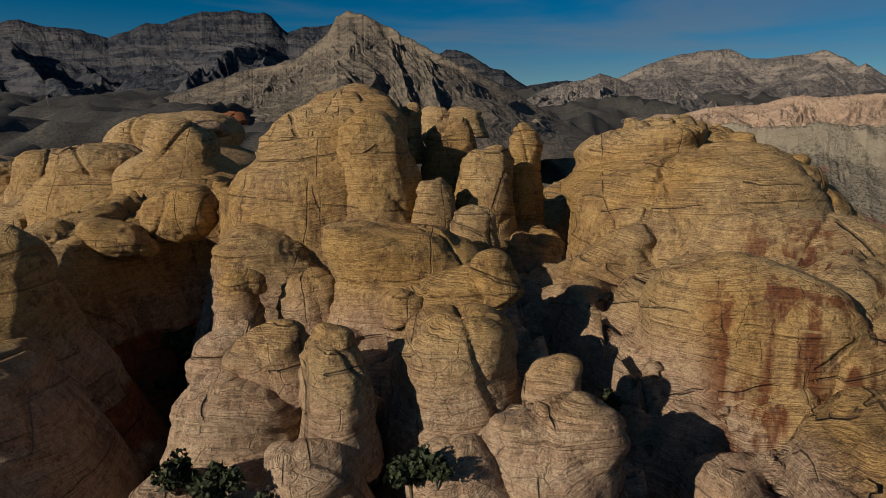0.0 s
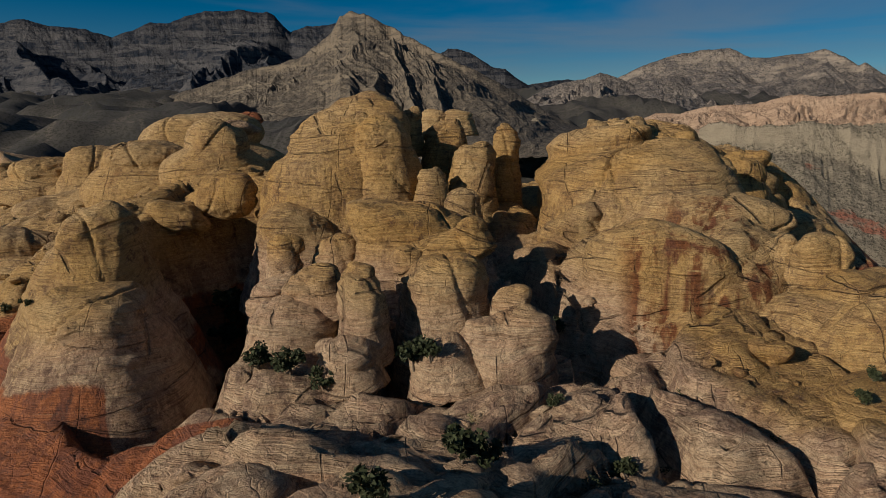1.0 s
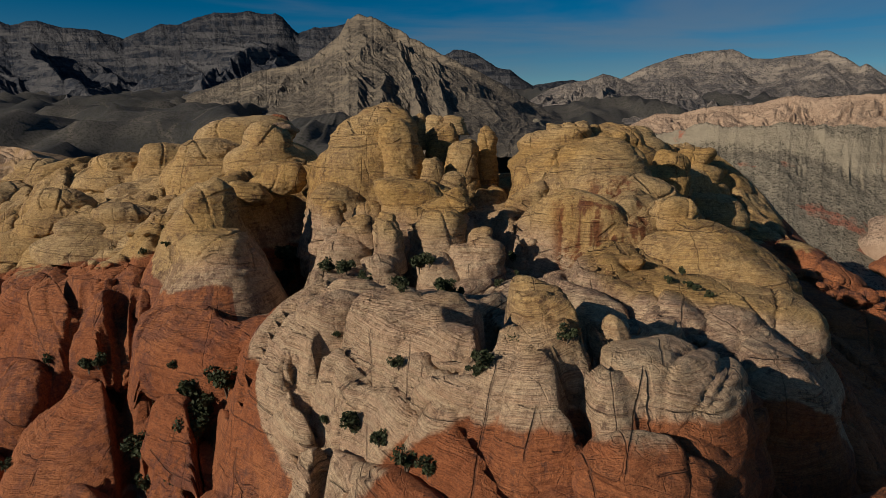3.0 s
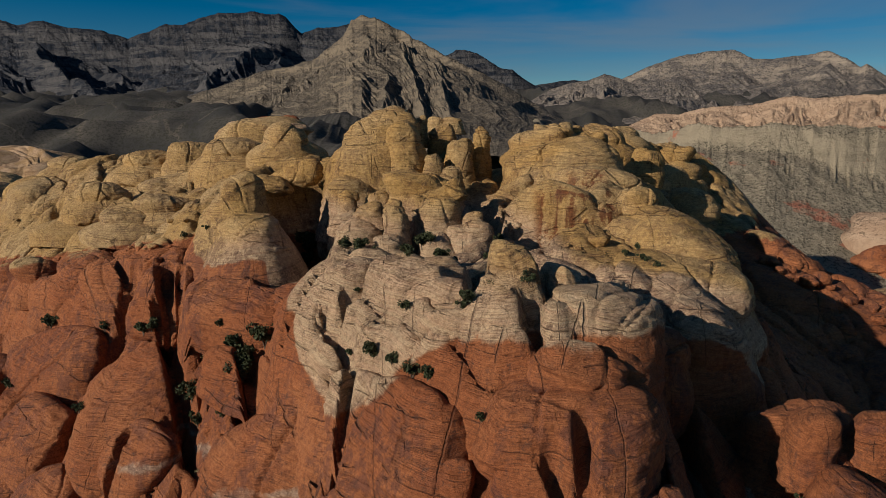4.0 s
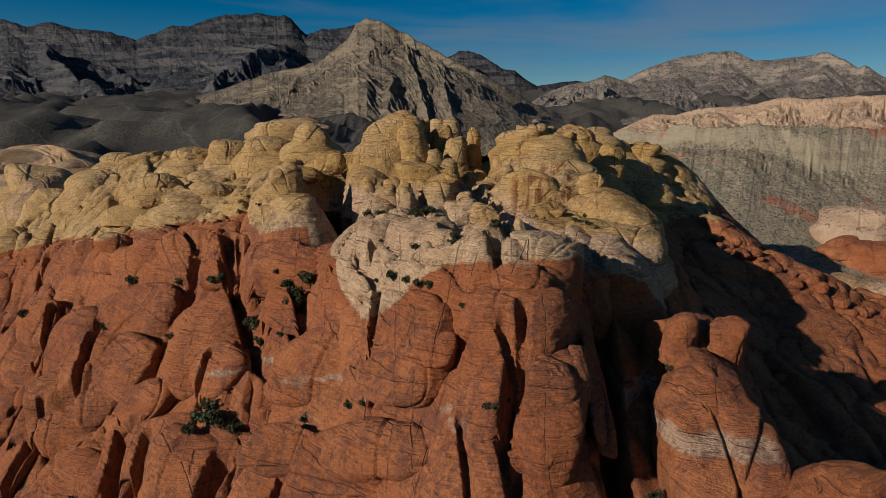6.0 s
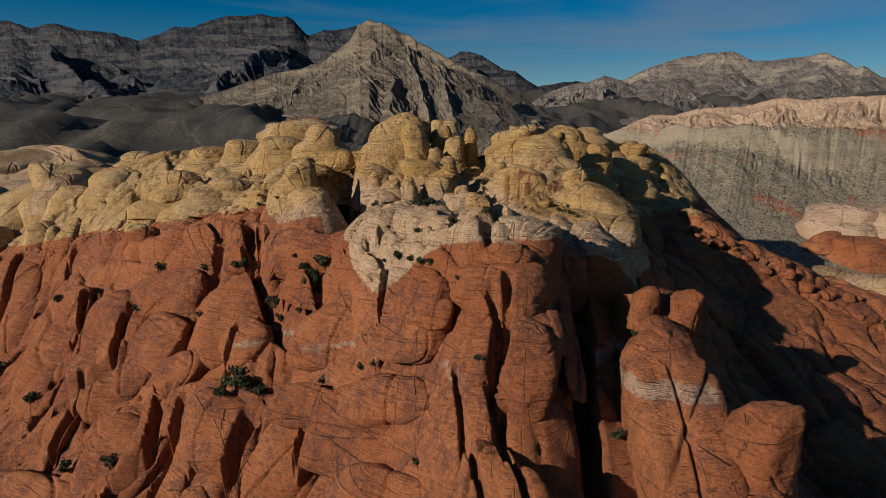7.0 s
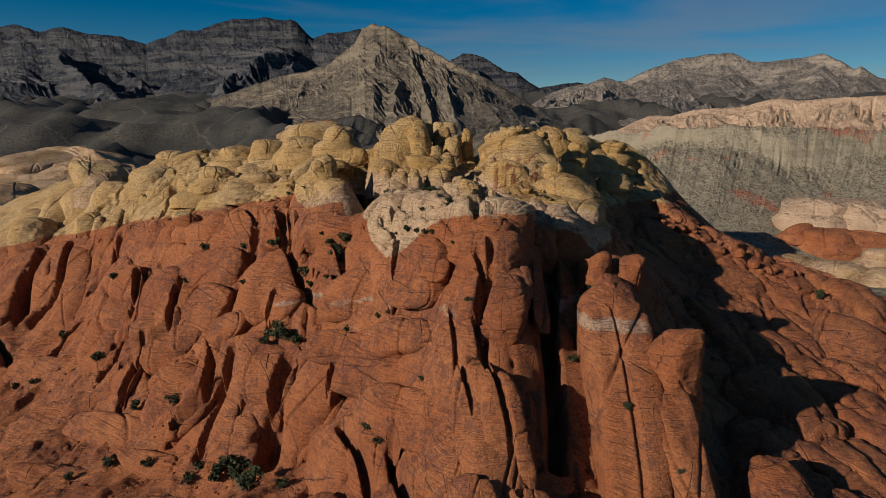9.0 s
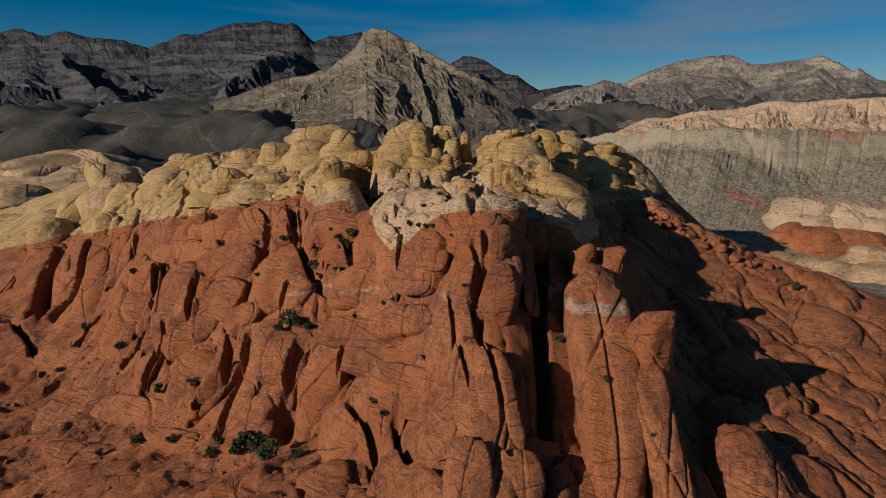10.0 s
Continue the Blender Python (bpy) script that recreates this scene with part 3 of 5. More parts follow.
def land_height(x, y):
    p = np.stack([x, y, np.zeros_like(x)], 1)
    z = bare_height(x, y)
    m = massif(x, y)
    wx, wy = x + 5 * value_noise(p / 16) + 1.2 * value_noise(p / 4), y + 5 * value_noise(p / 16 + 50) + 1.2 * value_noise(p / 4 + 70)
    face = smooth(76 + 0.21 * np.minimum(x + 55, 0) - z, 0, 8)
    back, rnd, f1 = blocks(wx, wy, 13, 34, 12, 3, 0.07)
    ribs = 2.2 * back + 1.2 * rnd - 1.6 - 1.8 * f1 * f1
    back, rnd, f1 = blocks(wx + 11, wy, 29, 36, -24, 21, 0.08)
    ribs += 2.6 * back + 2.0 * rnd - 2.0 - 2.4 * f1 * f1
    back, rnd, f1 = blocks(wx, wy, 19, 14, 25, 5, 0.05)
    domes = 4.6 * back + 2.4 * rnd - 3.6 - 2.2 * f1 * f1
    apron = smooth(10 - z, 0, 12) * smooth(-x, -10, 20)
    swell = np.stack([(wx * 0.8 + wy * 0.6) / 42, (wy * 0.8 - wx * 0.6) / 13, 0 * x], 1)
    ribs = ribs + (3.8 * ridged(swell, 4, 0.5) - 1.6 - ribs) * 0.8 * apron
    z += m * (domes + (ribs - domes) * face)
    back, rnd, f1 = blocks(wx + 40, wy, 6.0, 6.5, -20, 11, 0.08)
    z += m * (1.0 * back + 0.7 * rnd - 0.9 * f1 * f1 - 0.4) * (1 - 0.65 * face) * (1 - 0.6 * apron)
    z -= 5.0 * m * face * smooth(x, -190, -150) * (1 - smooth(x, 28, 40)) * (1 - apron)
    # the clefts between the crest's great blocks
    z -= 5.5 * smooth(1 - np.hypot((x - 0) / 50, (y - 84) / 46), 0, 0.25)
    z += m * 0.28 * fbm(p / 2.2, 3) + joints_cut(wx * 0.35 + x * 0.65, wy * 0.35 + y * 0.65)
    z += (1 - m) * (5 * ridged(p / 120, 4) + 1.2 * fbm(p / 14, 3) + 60 * smooth(y, 700, 1300) * (ridged(p / 300 + 5, 5, 0.45) - 0.7))
    return z


def spaced(lo, fine_lo, fine_hi, hi, step, growth):
    """Grid lines: even in the middle, wider and wider outside."""
    mid = list(np.arange(fine_lo, fine_hi, step))
    out, s, v = [], step, mid[-1]
    while v < hi:
        s = min(s * growth, 42)
        v += s
        out.append(v)
    low, s, v = [], step, mid[0]
    while v > lo:
        s = min(s * growth, 42)
        v -= s
        low.append(v)
    return np.array(low[::-1] + mid + out)


def make_ground():
    xs, ys = spaced(-4900, -235, 190, 4900, 0.92, 1.045), spaced(-2500, -95, 240, 4900, 0.92, 1.045)
    x, y = [a.ravel() for a in np.meshgrid(xs, ys)]
    verts = np.stack([x, y, land_height(x, y)], 1)
    fx, fy = (xs[:-1] + xs[1:]) / 2, (ys[:-1] + ys[1:]) / 2
    gx, gy = [a.ravel() for a in np.meshgrid(fx, fy)]
    wobble = 25 * fbm(np.stack([gx / 50, gy / 50, 0 * gx], 1), 3)
    slots = np.where(massif(gx, gy) > 0.35, 0, np.where((gx + wobble > 60 + 0.05 * gy) & (gy < 1400), 2, 1))
    me = grid_mesh("ground", verts, len(xs), len(ys), [MAT_ROCK, MAT_GRAVEL, MAT_GREY], slots)
    tagged(new("ground", me), "jointed red and buff sandstone massif running out into grey scrub desert", "ground", kind="structure")


make_ground()


# ---- the mountains and far ridges ----
def erode(z, du, dv, steps, k, soft):
    """Streams cut into a slope that falls row by row: they gather from row to row and wear it down, leaving branching spurs."""
    rows, cols = z.shape
    for _ in range(steps):
        area, take, length = np.ones_like(z), [], []
        for v in range(rows - 1):
            best, to, far = np.full(cols, -1e9), np.arange(cols), np.full(cols, dv[v])
            for s in (0, -1, 1, -2, 2):
                j = np.clip(np.arange(cols) + s, 0, cols - 1)
                run = math.hypot(dv[v], s * du)
                slope = (z[v] - z[v + 1][j]) / run
                better = slope > best
                best, to, far = np.where(better, slope, best), np.where(better, j, to), np.where(better, run, far)
            area[v + 1] += np.bincount(to, area[v], cols)
            take.append(to)
            length.append(far)
        for v in range(rows - 2, 0, -1):
            f = k * np.sqrt(area[v]) * dv[v] / length[v]
            z[v] = (z[v] + f * np.minimum(z[v + 1][take[v]], z[v])) / (1 + f)
        z[1:-1, 1:-1] += soft * (z[1:-1, 2:] + z[1:-1, :-2] + z[2:, 1:-1] + z[:-2, 1:-1] - 4 * z[1:-1, 1:-1])
    return z


def ridge(name, label, knots, depth, back, foot, material, rough=1.0, cliff=0.2, spacing=300.0, seed=0, nu=420, nv=110, curve=1.6, wear=0.05, jag=0.012, flute=0.0):
    """A mountain from its crest line (places), falling towards the walk over depth metres, cut by streams into spurs and gullies."""
    k = np.array(knots, float)
    s = np.concatenate([[0], np.cumsum(np.hypot(*np.diff(k[:, :2], axis=0).T))])
    u = np.linspace(0, s[-1], nu)
    cx, cy, cz = [np.interp(u, s, k[:, a]) for a in range(3)]
    ragged = np.stack([u / (spacing * 0.16), 0 * u + seed, 0 * u], 1)
    cz = cz + jag * (cz - foot) * fbm(ragged, 4, 0.6)
    fall = np.linspace(0, 1, nv) ** 1.15
    # streams gather on a coarse grid first
    cu, cv = np.linspace(0, s[-1], nu // 4), np.linspace(0, 1, nv // 3)
    CU, CV = np.meshgrid(cu, cv)
    cells_ = np.stack([(CU / spacing).ravel(), (CV * depth / spacing).ravel(), np.full(CU.size, seed * 7.1)], 1)
    drop = depth * 0.5
    lane = (CU / spacing + 0.55 * fbm(cells_ * 0.8, 2).reshape(CU.shape)).ravel()
    first = (ridged(np.stack([lane, cells_[:, 1] * 0.35, cells_[:, 2]], 1), 2, 0.5) + 0.25 * fbm(cells_ * 3.5, 3)).reshape(CU.shape)
    raw = drop * (1 - CV) + 0.16 * drop * first * smooth(CV, 0, 0.2) * (1 - CV)
    cut = raw - erode(raw.copy(), cu[1] - cu[0], np.diff(cv) * depth, 14, wear, 0.07)
    U, F = np.meshgrid(u, fall)
    half = np.array([np.interp(u, cu, row) for row in cut])
    carved = np.array([np.interp(fall, cv, col) for col in half.T]).T / drop
    for _ in range(2):
        carved[1:-1, 1:-1] = (2 * carved[1:-1, 1:-1] + carved[1:-1, 2:] + carved[1:-1, :-2] + carved[2:, 1:-1] + carved[:-2, 1:-1]) / 6
    CX, CY, CZ = [np.broadcast_to(a, U.shape) for a in (cx, cy, cz)]
    away = np.hypot(CX, CY + 120)
    x, y = CX - CX / away * F * depth, CY - (CY + 120) / away * F * depth
    H = CZ - foot
    p = np.stack([x.ravel(), y.ravel(), np.full(x.size, seed * 13.7)], 1)
    warp = fbm(p / (spacing * 1.5), 3).reshape(U.shape)
    lean = value_noise(np.stack([u / (spacing * 2.2), 0 * u + 3.3 * seed, 0 * u], 1))
    lane = U / spacing + 0.45 * warp + 0.5 * lean * F * depth / spacing
    across = F * depth / spacing
    flat = np.full(x.size, seed * 7.1)
    spur = ridged(np.stack([lane.ravel(), 0.30 * across.ravel(), flat], 1), 1) + 0.42 * ridged(np.stack([2.3 * lane.ravel() + across.ravel(), 0.8 * across.ravel(), flat + 5], 1), 1)
    spur = spur + 0.17 * ridged(np.stack([5.6 * lane.ravel() - 1.5 * across.ravel(), 2.2 * across.ravel(), flat + 9], 1), 2)
    spur = spur.reshape(U.shape) - 0.55
    rubble = fbm(p / (spacing * 0.10), 5, 0.65).reshape(U.shape)
    step = cliff * smooth(F + 0.05 * spur * smooth(F, 0, 0.03), 0.0, 0.10)
    z = foot + H * (1 - step - (1 - cliff) * (1 - (1 - F) ** curve))
    z = z + H * rough * (0.26 * spur * smooth(F, 0.0, 0.16) + 0.014 * rubble * smooth(F, 0.0, 0.04)) * (1 - 0.8 * F)
    # narrow flutes down the upper cliffs
    if flute:
        cut_ = ridged(np.stack([(U / 14 + 0.8 * warp).ravel(), (F * depth / 60).ravel(), flat], 1), 2).reshape(U.shape)
        z = z - H * flute * smooth(-cut_, -0.1, 0.8) * smooth(F, 0.01, 0.06) * (1 - smooth(F, 0.22, 0.5))
    z = np.minimum(z, CZ - H * 0.05 * smooth(F, 0, 0.1))
    z = z - H * rough * carved * (1 - 0.5 * F) * 0.55
    z = np.where(F > 0.94, z - (F - 0.94) * H * 1.5, z)
    b = np.linspace(-1, 0, 8)[:-1, None]
    bx, by = cx - cx / away[0] * b * back, cy - (cy + 120) / away[0] * b * back
    verts = np.stack([np.concatenate([bx, x]).ravel(), np.concatenate([by, y]).ravel(), np.concatenate([cz + b * H[0] * 0.9, z]).ravel()], 1)
    me = grid_mesh(name, verts, nu, nv + 7, [material])
    return tagged(new(name, me), label, "mountain", kind="structure")


ridge("far_mountain", "bare grey mountain far behind, haze put into its colour",
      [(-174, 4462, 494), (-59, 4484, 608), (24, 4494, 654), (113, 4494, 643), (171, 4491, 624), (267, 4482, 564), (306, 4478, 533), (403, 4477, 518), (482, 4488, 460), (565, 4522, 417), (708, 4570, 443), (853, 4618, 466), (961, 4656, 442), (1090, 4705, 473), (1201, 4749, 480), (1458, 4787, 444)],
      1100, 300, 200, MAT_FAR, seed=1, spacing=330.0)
ridge("banded_mountain", "long grey limestone mountain, hazed in its colour, with banded cliffs and shadowed gullies",
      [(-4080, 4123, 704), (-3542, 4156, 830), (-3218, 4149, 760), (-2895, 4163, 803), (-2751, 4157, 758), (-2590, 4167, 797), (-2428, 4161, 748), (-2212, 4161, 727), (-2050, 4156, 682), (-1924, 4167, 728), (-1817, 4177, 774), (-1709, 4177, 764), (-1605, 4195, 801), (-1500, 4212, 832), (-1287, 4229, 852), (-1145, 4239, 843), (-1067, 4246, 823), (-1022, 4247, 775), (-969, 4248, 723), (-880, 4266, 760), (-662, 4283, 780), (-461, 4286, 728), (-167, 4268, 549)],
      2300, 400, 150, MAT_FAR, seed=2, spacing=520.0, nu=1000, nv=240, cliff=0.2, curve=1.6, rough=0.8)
ridge("eastern_mountain", "broad grey-brown limestone mountain with stepped summits",
      [(828, 3741, 341), (986, 3741, 410), (1110, 3739, 473), (1266, 3735, 519), (1357, 3726, 543), (1453, 3714, 551), (1567, 3703, 562), (1613, 3673, 534), (1647, 3622, 498), (1764, 3578, 500), (1893, 3537, 513), (1974, 3495, 526), (2007, 3446, 503), (2024, 3396, 478), (2073, 3363, 430), (2096, 3351, 446), (2121, 3333, 428), (2177, 3311, 387), (2485, 3294, 345), (2954, 3303, 428), (3363, 3275, 317)],
      1500, 400, 170, MAT_EAST, seed=3, spacing=420.0, nu=640, nv=150, cliff=0.22, curve=1.4, rough=0.8)
ridge("peaked_mountain", "steep brown limestone peak with a blunt cliffed summit",
      [(-1005, 2364, 225), (-839, 2325, 270), (-679, 2285, 315), (-565, 2239, 330), (-475, 2193, 347), (-411, 2171, 386), (-364, 2146, 414), (-340, 2122, 446), (-325, 2095, 462), (-291, 2077, 471), (-251, 2055, 462), (-204, 2032, 440), (-158, 2008, 414), (-109, 1939, 381), (-56, 1871, 348), (-5, 1801, 312), (73, 1731, 269), (162, 1673, 217), (217, 1616, 176), (261, 1560, 145), (329, 1504, 110)],
      950, 350, 90, MAT_TURTLE, seed=4, spacing=190.0, nu=900, nv=240, cliff=0.12, rough=0.5, curve=1.25, wear=0.03)
ridge("low_grey_hills", "low rolling grey hills before the far mountains",
      [(330, 2900, 230), (430, 2880, 290), (520, 2860, 318), (600, 2840, 330), (660, 2830, 352), (720, 2820, 335), (800, 2800, 300), (880, 2790, 322), (960, 2770, 310), (1060, 2750, 270), (1250, 2700, 240)],
      900, 300, 140, MAT_EAST, seed=8, spacing=150.0, nu=420, nv=110, cliff=0.05, rough=0.9, curve=1.3)
ridge("pale_sandstone_ridge", "low pale pink and cream sandstone ridge",
      [(476, 1862, 105), (548, 1855, 139), (594, 1845, 161), (655, 1831, 158), (691, 1819, 169), (743, 1808, 180), (850, 1796, 183), (892, 1784, 197), (949, 1773, 207), (1004, 1758, 202), (1059, 1745, 204), (1128, 1733, 210), (1178, 1719, 209), (1370, 1710, 221), (1662, 1697, 199)],
      420, 200, 60, MAT_PALE, seed=5, spacing=90.0, nu=640, nv=110, cliff=0.12, flute=0.12)
ridge("grey_shale_hill", "bare olive-grey shale hill with fluted cliff bands",
      [(164, 785, 87), (195, 752, 104), (223, 717, 113), (234, 682, 111), (252, 653, 114), (281, 625, 117), (324, 606, 114), (370, 601, 118), (415, 594, 119), (467, 593, 114), (547, 594, 115), (668, 596, 113)],
      330, 150, -12, MAT_GREY, seed=6, spacing=170.0, nu=1000, nv=200, cliff=0.16, rough=0.35, curve=1.3, jag=0.03, wear=0.008, flute=0.03)
ridge("tan_sandstone_dome", "broad tan sandstone dome beyond the massif",
      [(-958, 943, 42), (-888, 947, 56), (-798, 951, 67), (-749, 954, 79), (-689, 957, 86), (-645, 931, 80), (-601, 903, 61), (-546, 878, 55), (-505, 849, 30)],
      330, 120, 20, MAT_CREAM, seed=7, spacing=85.0, nu=300, nv=90, cliff=0.1, rough=0.8, curve=1.7)

# ---- the sandstone domes, ribs and boulders, each a rock of its own ----
def cube_sphere(n):
    """Unit directions on a cube's six faces, n by n each, welded at the edges, and the quads between them."""
    a = np.tan(np.linspace(-1, 1, n + 1) * math.pi / 4)
    A, B = [m.ravel() for m in np.meshgrid(a, a)]
    one = np.ones_like(A)
    faces = [(one, A, B), (-one, -A, B), (-A, one, B), (A, -one, B), (A, B, one), (-A, B, -one)]
    pts_ = np.concatenate([np.stack(f, 1) for f in faces])
    i = np.arange((n + 1) ** 2).reshape(n + 1, n + 1)
    q = np.stack([i[:-1, :-1], i[:-1, 1:], i[1:, 1:], i[1:, :-1]], -1).reshape(-1, 4)
    quads = np.concatenate([q + k * (n + 1) ** 2 for k in range(6)])
    key = np.round(pts_ * 1e5).astype(np.int64)
    _, first, back = np.unique(key, axis=0, return_index=True, return_inverse=True)
    pts_ = pts_[first]
    return pts_ / np.linalg.norm(pts_, axis=1)[:, None], back.ravel()[quads]


SPHERES = {}
CONTACT_DIP = 0.21


def contact_height(x, y):
    sag = 17 * math.exp(-((x + 15) / 14) ** 2 - ((y + 5) / 26) ** 2)
    return 83.5 - 0.35 * min(max(x - 33, 0), 40) + CONTACT_DIP * min(x + 55, 0) - sag


def block_radius(u, square, rs, facets):
    """How far a rounded joint block reaches in the directions u: six faces, not quite at right angles, and some broken corners."""
    normals = np.concatenate([np.eye(3), -np.eye(3)]) + rs.randn(6, 3) * 0.13
    reach = 1 + rs.randn(6) * 0.03
    extra = rs.randn(facets, 3)
    normals = np.concatenate([normals, extra])
    reach = np.concatenate([reach, 1.0 + rs.rand(facets) * 0.22])
    normals /= np.linalg.norm(normals, axis=1)[:, None]
    total = 0.0
    for k in range(len(reach)):
        total = total + (np.maximum(u @ normals[k], 0) / reach[k]) ** square
    return np.minimum(total ** (-1 / square), 1.6)


def rock(x, y, z, a, b, c, turn=0, lean=0, roll=0, square=2.7, seed=0, cracks=2, kind="dome", material=None, worn=False, flare=0.45, root=1.7):
    """A weathered sandstone block about (x, y, z) with half-axes a (across), b (away) and c (up), turned, leaning back and rolled by degrees. worn: rounded all over, to its full half-axes. flare, root: how far the foot of a dome spreads and reaches down, in half-axes."""
    size = max(a, b, c)
    n = int(np.clip(size * 4.2, 10, 62))
    if n not in SPHERES:
        SPHERES[n] = cube_sphere(n)
    u, quads = SPHERES[n]
    rs = np.random.RandomState(1000 + seed)
    off = rs.rand(3) * 90
    if kind in ("rib", "slab") and not worn:
        square = max(square, 5.5)
    r = block_radius(u + 0.06 * np.stack([value_noise(u * 1.6 + off), value_noise(u * 1.6 + off + 20), value_noise(u * 1.6 + off + 40)], 1), square, rs, 4 if worn else 9)
    if worn:
        r = r[:, None] / np.abs(u * r[:, None]).max(axis=0)
    else:
        r = r[:, None]
    p = u * r * (a, b, c)
    if kind in ("dome", "pillar") and abs(lean) < 10:
        # rooted in the bedrock: below its waist the block runs straight down
        low = np.clip(-u[:, 2], 0, 1)
        wide = np.hypot(p[:, 0] / a, p[:, 1] / b) + 1e-6
        if worn:
            # a bell: from its shoulder on it spreads in a straight flank into the rock round it
            down = np.clip((0.3 - u[:, 2]) / 1.2, 0, 1)
            rim = np.abs(u[:, 2] - 0.3) < 0.1
            w0, z0 = wide[rim].mean(), p[rim, 2].mean()
            mixed = smooth(0.45 - u[:, 2], 0.0, 0.4)
            far = wide * (1 - mixed) + (w0 + flare * down) * mixed
            p[:, :2] *= (far / wide * (1 - smooth(down, 0.97, 1.0)))[:, None]
            p[:, 2] = p[:, 2] * (1 - mixed) + (z0 - (root * c + z0) * down) * mixed
        else:
            p[:, :2] *= (1 + (np.minimum(1.22 / wide, 2.5) - 1) * smooth(low, 0.0, 0.5) * (1 - smooth(low, 0.86, 1.0)))[:, None]
            p[:, 2] -= 0.7 * c * smooth(low, 0.1, 0.9)
    m = np.array(pose(0, 0, 0, -lean, roll, turn).to_3x3())
    small = min(a, b, c)
    # broad lumps, then joints, then bedding ledges and grain
    normal = u / np.array((a, b, c))
    normal /= np.linalg.norm(normal, axis=1)[:, None]
    d = (0.13 if kind == "rib" else 0.075) * small * fbm(p / (0.8 * size) + off, 4, 0.5)
    for k in range(cracks):
        w = rs.randn(3) * (1, 0.5, 0.3)
        w /= np.linalg.norm(w)
        dist = p @ w - (rs.rand() - 0.5) * 1.2 * small + 0.035 * size * value_noise(p / (0.7 * size) + off + 9 * k)
        step = 0.02 * size * np.tanh(dist / (0.05 * size + 0.2))
        d = d - (0.03 * size + 0.18) * np.exp(-(dist / (0.010 * size + 0.17)) ** 2) + step * (rs.rand() - 0.5) * 2
    pw = p @ m.T
    bed = pw[:, 2] + 0.16 * pw[:, 0] + 0.1 * pw[:, 1] + 0.8 * value_noise(pw / 6 + off)
    d = d + (0.3 if worn else 0.18) * value_noise(np.stack([bed / 0.75 + off[0], pw[:, 0] / 9, pw[:, 1] / 9], 1)) * min(1, small / 3)
    d = d + (0.022 if worn else 0.035) * min(size, 5) * fbm(pw / 1.7 + off, 3)
    p = p + normal * d[:, None]
    p = p @ m.T
    if kind == "slab" and worn or x < -90 and kind != "boulder":
        # the open joints run on through the slabs
        p[:, 2] += np.minimum(joints_cut(p[:, 0] + x, p[:, 1] + y), 0) * smooth(p[:, 2], -1.2 * size, -0.2 * size)
    above = z + c * 0.3 - contact_height(x, y)
    tone = "pale cream and pink" if material in (MAT_CREAM, MAT_PALE) else "rust-red" if material is MAT_RED or above < 0 else "pale cream and pink" if above < 12 else "ochre-yellow"
    mass = "huge" if size > 14 else "large" if size > 7 else "mid-sized" if size > 3 else "small"
    form = {"dome": "rounded dome", "rib": "steep joint-bounded rib", "slab": "smooth tilted slab", "boulder": "weathered boulder", "pillar": "upright rounded pillar"}[kind]
    me = quad_mesh("sandstone_" + kind, p, quads, [material or MAT_ROCK])
    ob = new("sandstone_" + kind, me)
    ob.location = (x, y, z)
    return tagged(ob, "%s %s sandstone %s" % (mass, tone, form), "rock", "sandstone outcrops of the massif")


# the crest's domes and blocks
rock(-20.2, 107.0, 99.9, 15.0, 14.0, 17.6, turn=11, lean=0, roll=0, square=2.7, seed=2001, cracks=1, kind="dome", worn=True)
rock(-10.1, 101.0, 104.0, 6.5, 7.0, 9.2, turn=6, lean=0, roll=0, square=2.5, seed=2002, cracks=2, kind="dome", worn=True)
rock(-14.8, 110.0, 112.7, 6.0, 7.0, 4.4, turn=8, lean=0, roll=0, square=2.4, seed=2003, cracks=1, kind="dome", worn=True)
rock(-25.5, 94.0, 89.9, 8.6, 9.0, 7.2, turn=15, lean=0, roll=0, square=2.5, seed=2004, cracks=1, kind="dome", worn=True)
rock(-23.8, 74.0, 89.8, 2.9, 3.2, 4.5, turn=18, lean=0, roll=0, square=2.4, seed=2005, cracks=2, kind="dome", worn=True)
rock(-25.0, 71.0, 85.3, 4.9, 4.0, 3.1, turn=19, lean=0, roll=-18, square=2.6, seed=2006, cracks=1, kind="dome", worn=True)
rock(-23.1, 74.0, 92.7, 2.5, 2.2, 1.7, turn=17, lean=0, roll=0, square=2.8, seed=2007, cracks=1, kind="boulder", worn=True)
rock(-15.9, 77.0, 89.3, 4.5, 4.2, 4.4, turn=12, lean=0, roll=-4, square=3.2, seed=2008, cracks=2, kind="dome", worn=True)
rock(-4.8, 79.0, 93.8, 9.9, 8.0, 6.3, turn=3, lean=0, roll=-7, square=3.0, seed=2009, cracks=2, kind="dome", worn=True)
rock(0.1, 68.0, 92.4, 7.2, 5.0, 2.9, turn=0, lean=0, roll=-24, square=2.6, seed=2010, cracks=2, kind="dome", worn=True, flare=0.2, root=1.0)
rock(5.0, 67.0, 95.4, 2.5, 3.0, 2.7, turn=-4, lean=0, roll=-15, square=2.6, seed=2011, cracks=1, kind="dome", worn=True, flare=0.2, root=1.0)
rock(-4.2, 66.0, 92.3, 2.7, 2.5, 1.8, turn=4, lean=0, roll=-18, square=2.5, seed=2012, cracks=1, kind="dome", worn=True, flare=0.2, root=1.0)
rock(1.5, 58.0, 87.6, 6.4, 7.0, 7.8, turn=-1, lean=0, roll=0, square=2.5, seed=2013, cracks=2, kind="dome", worn=True)
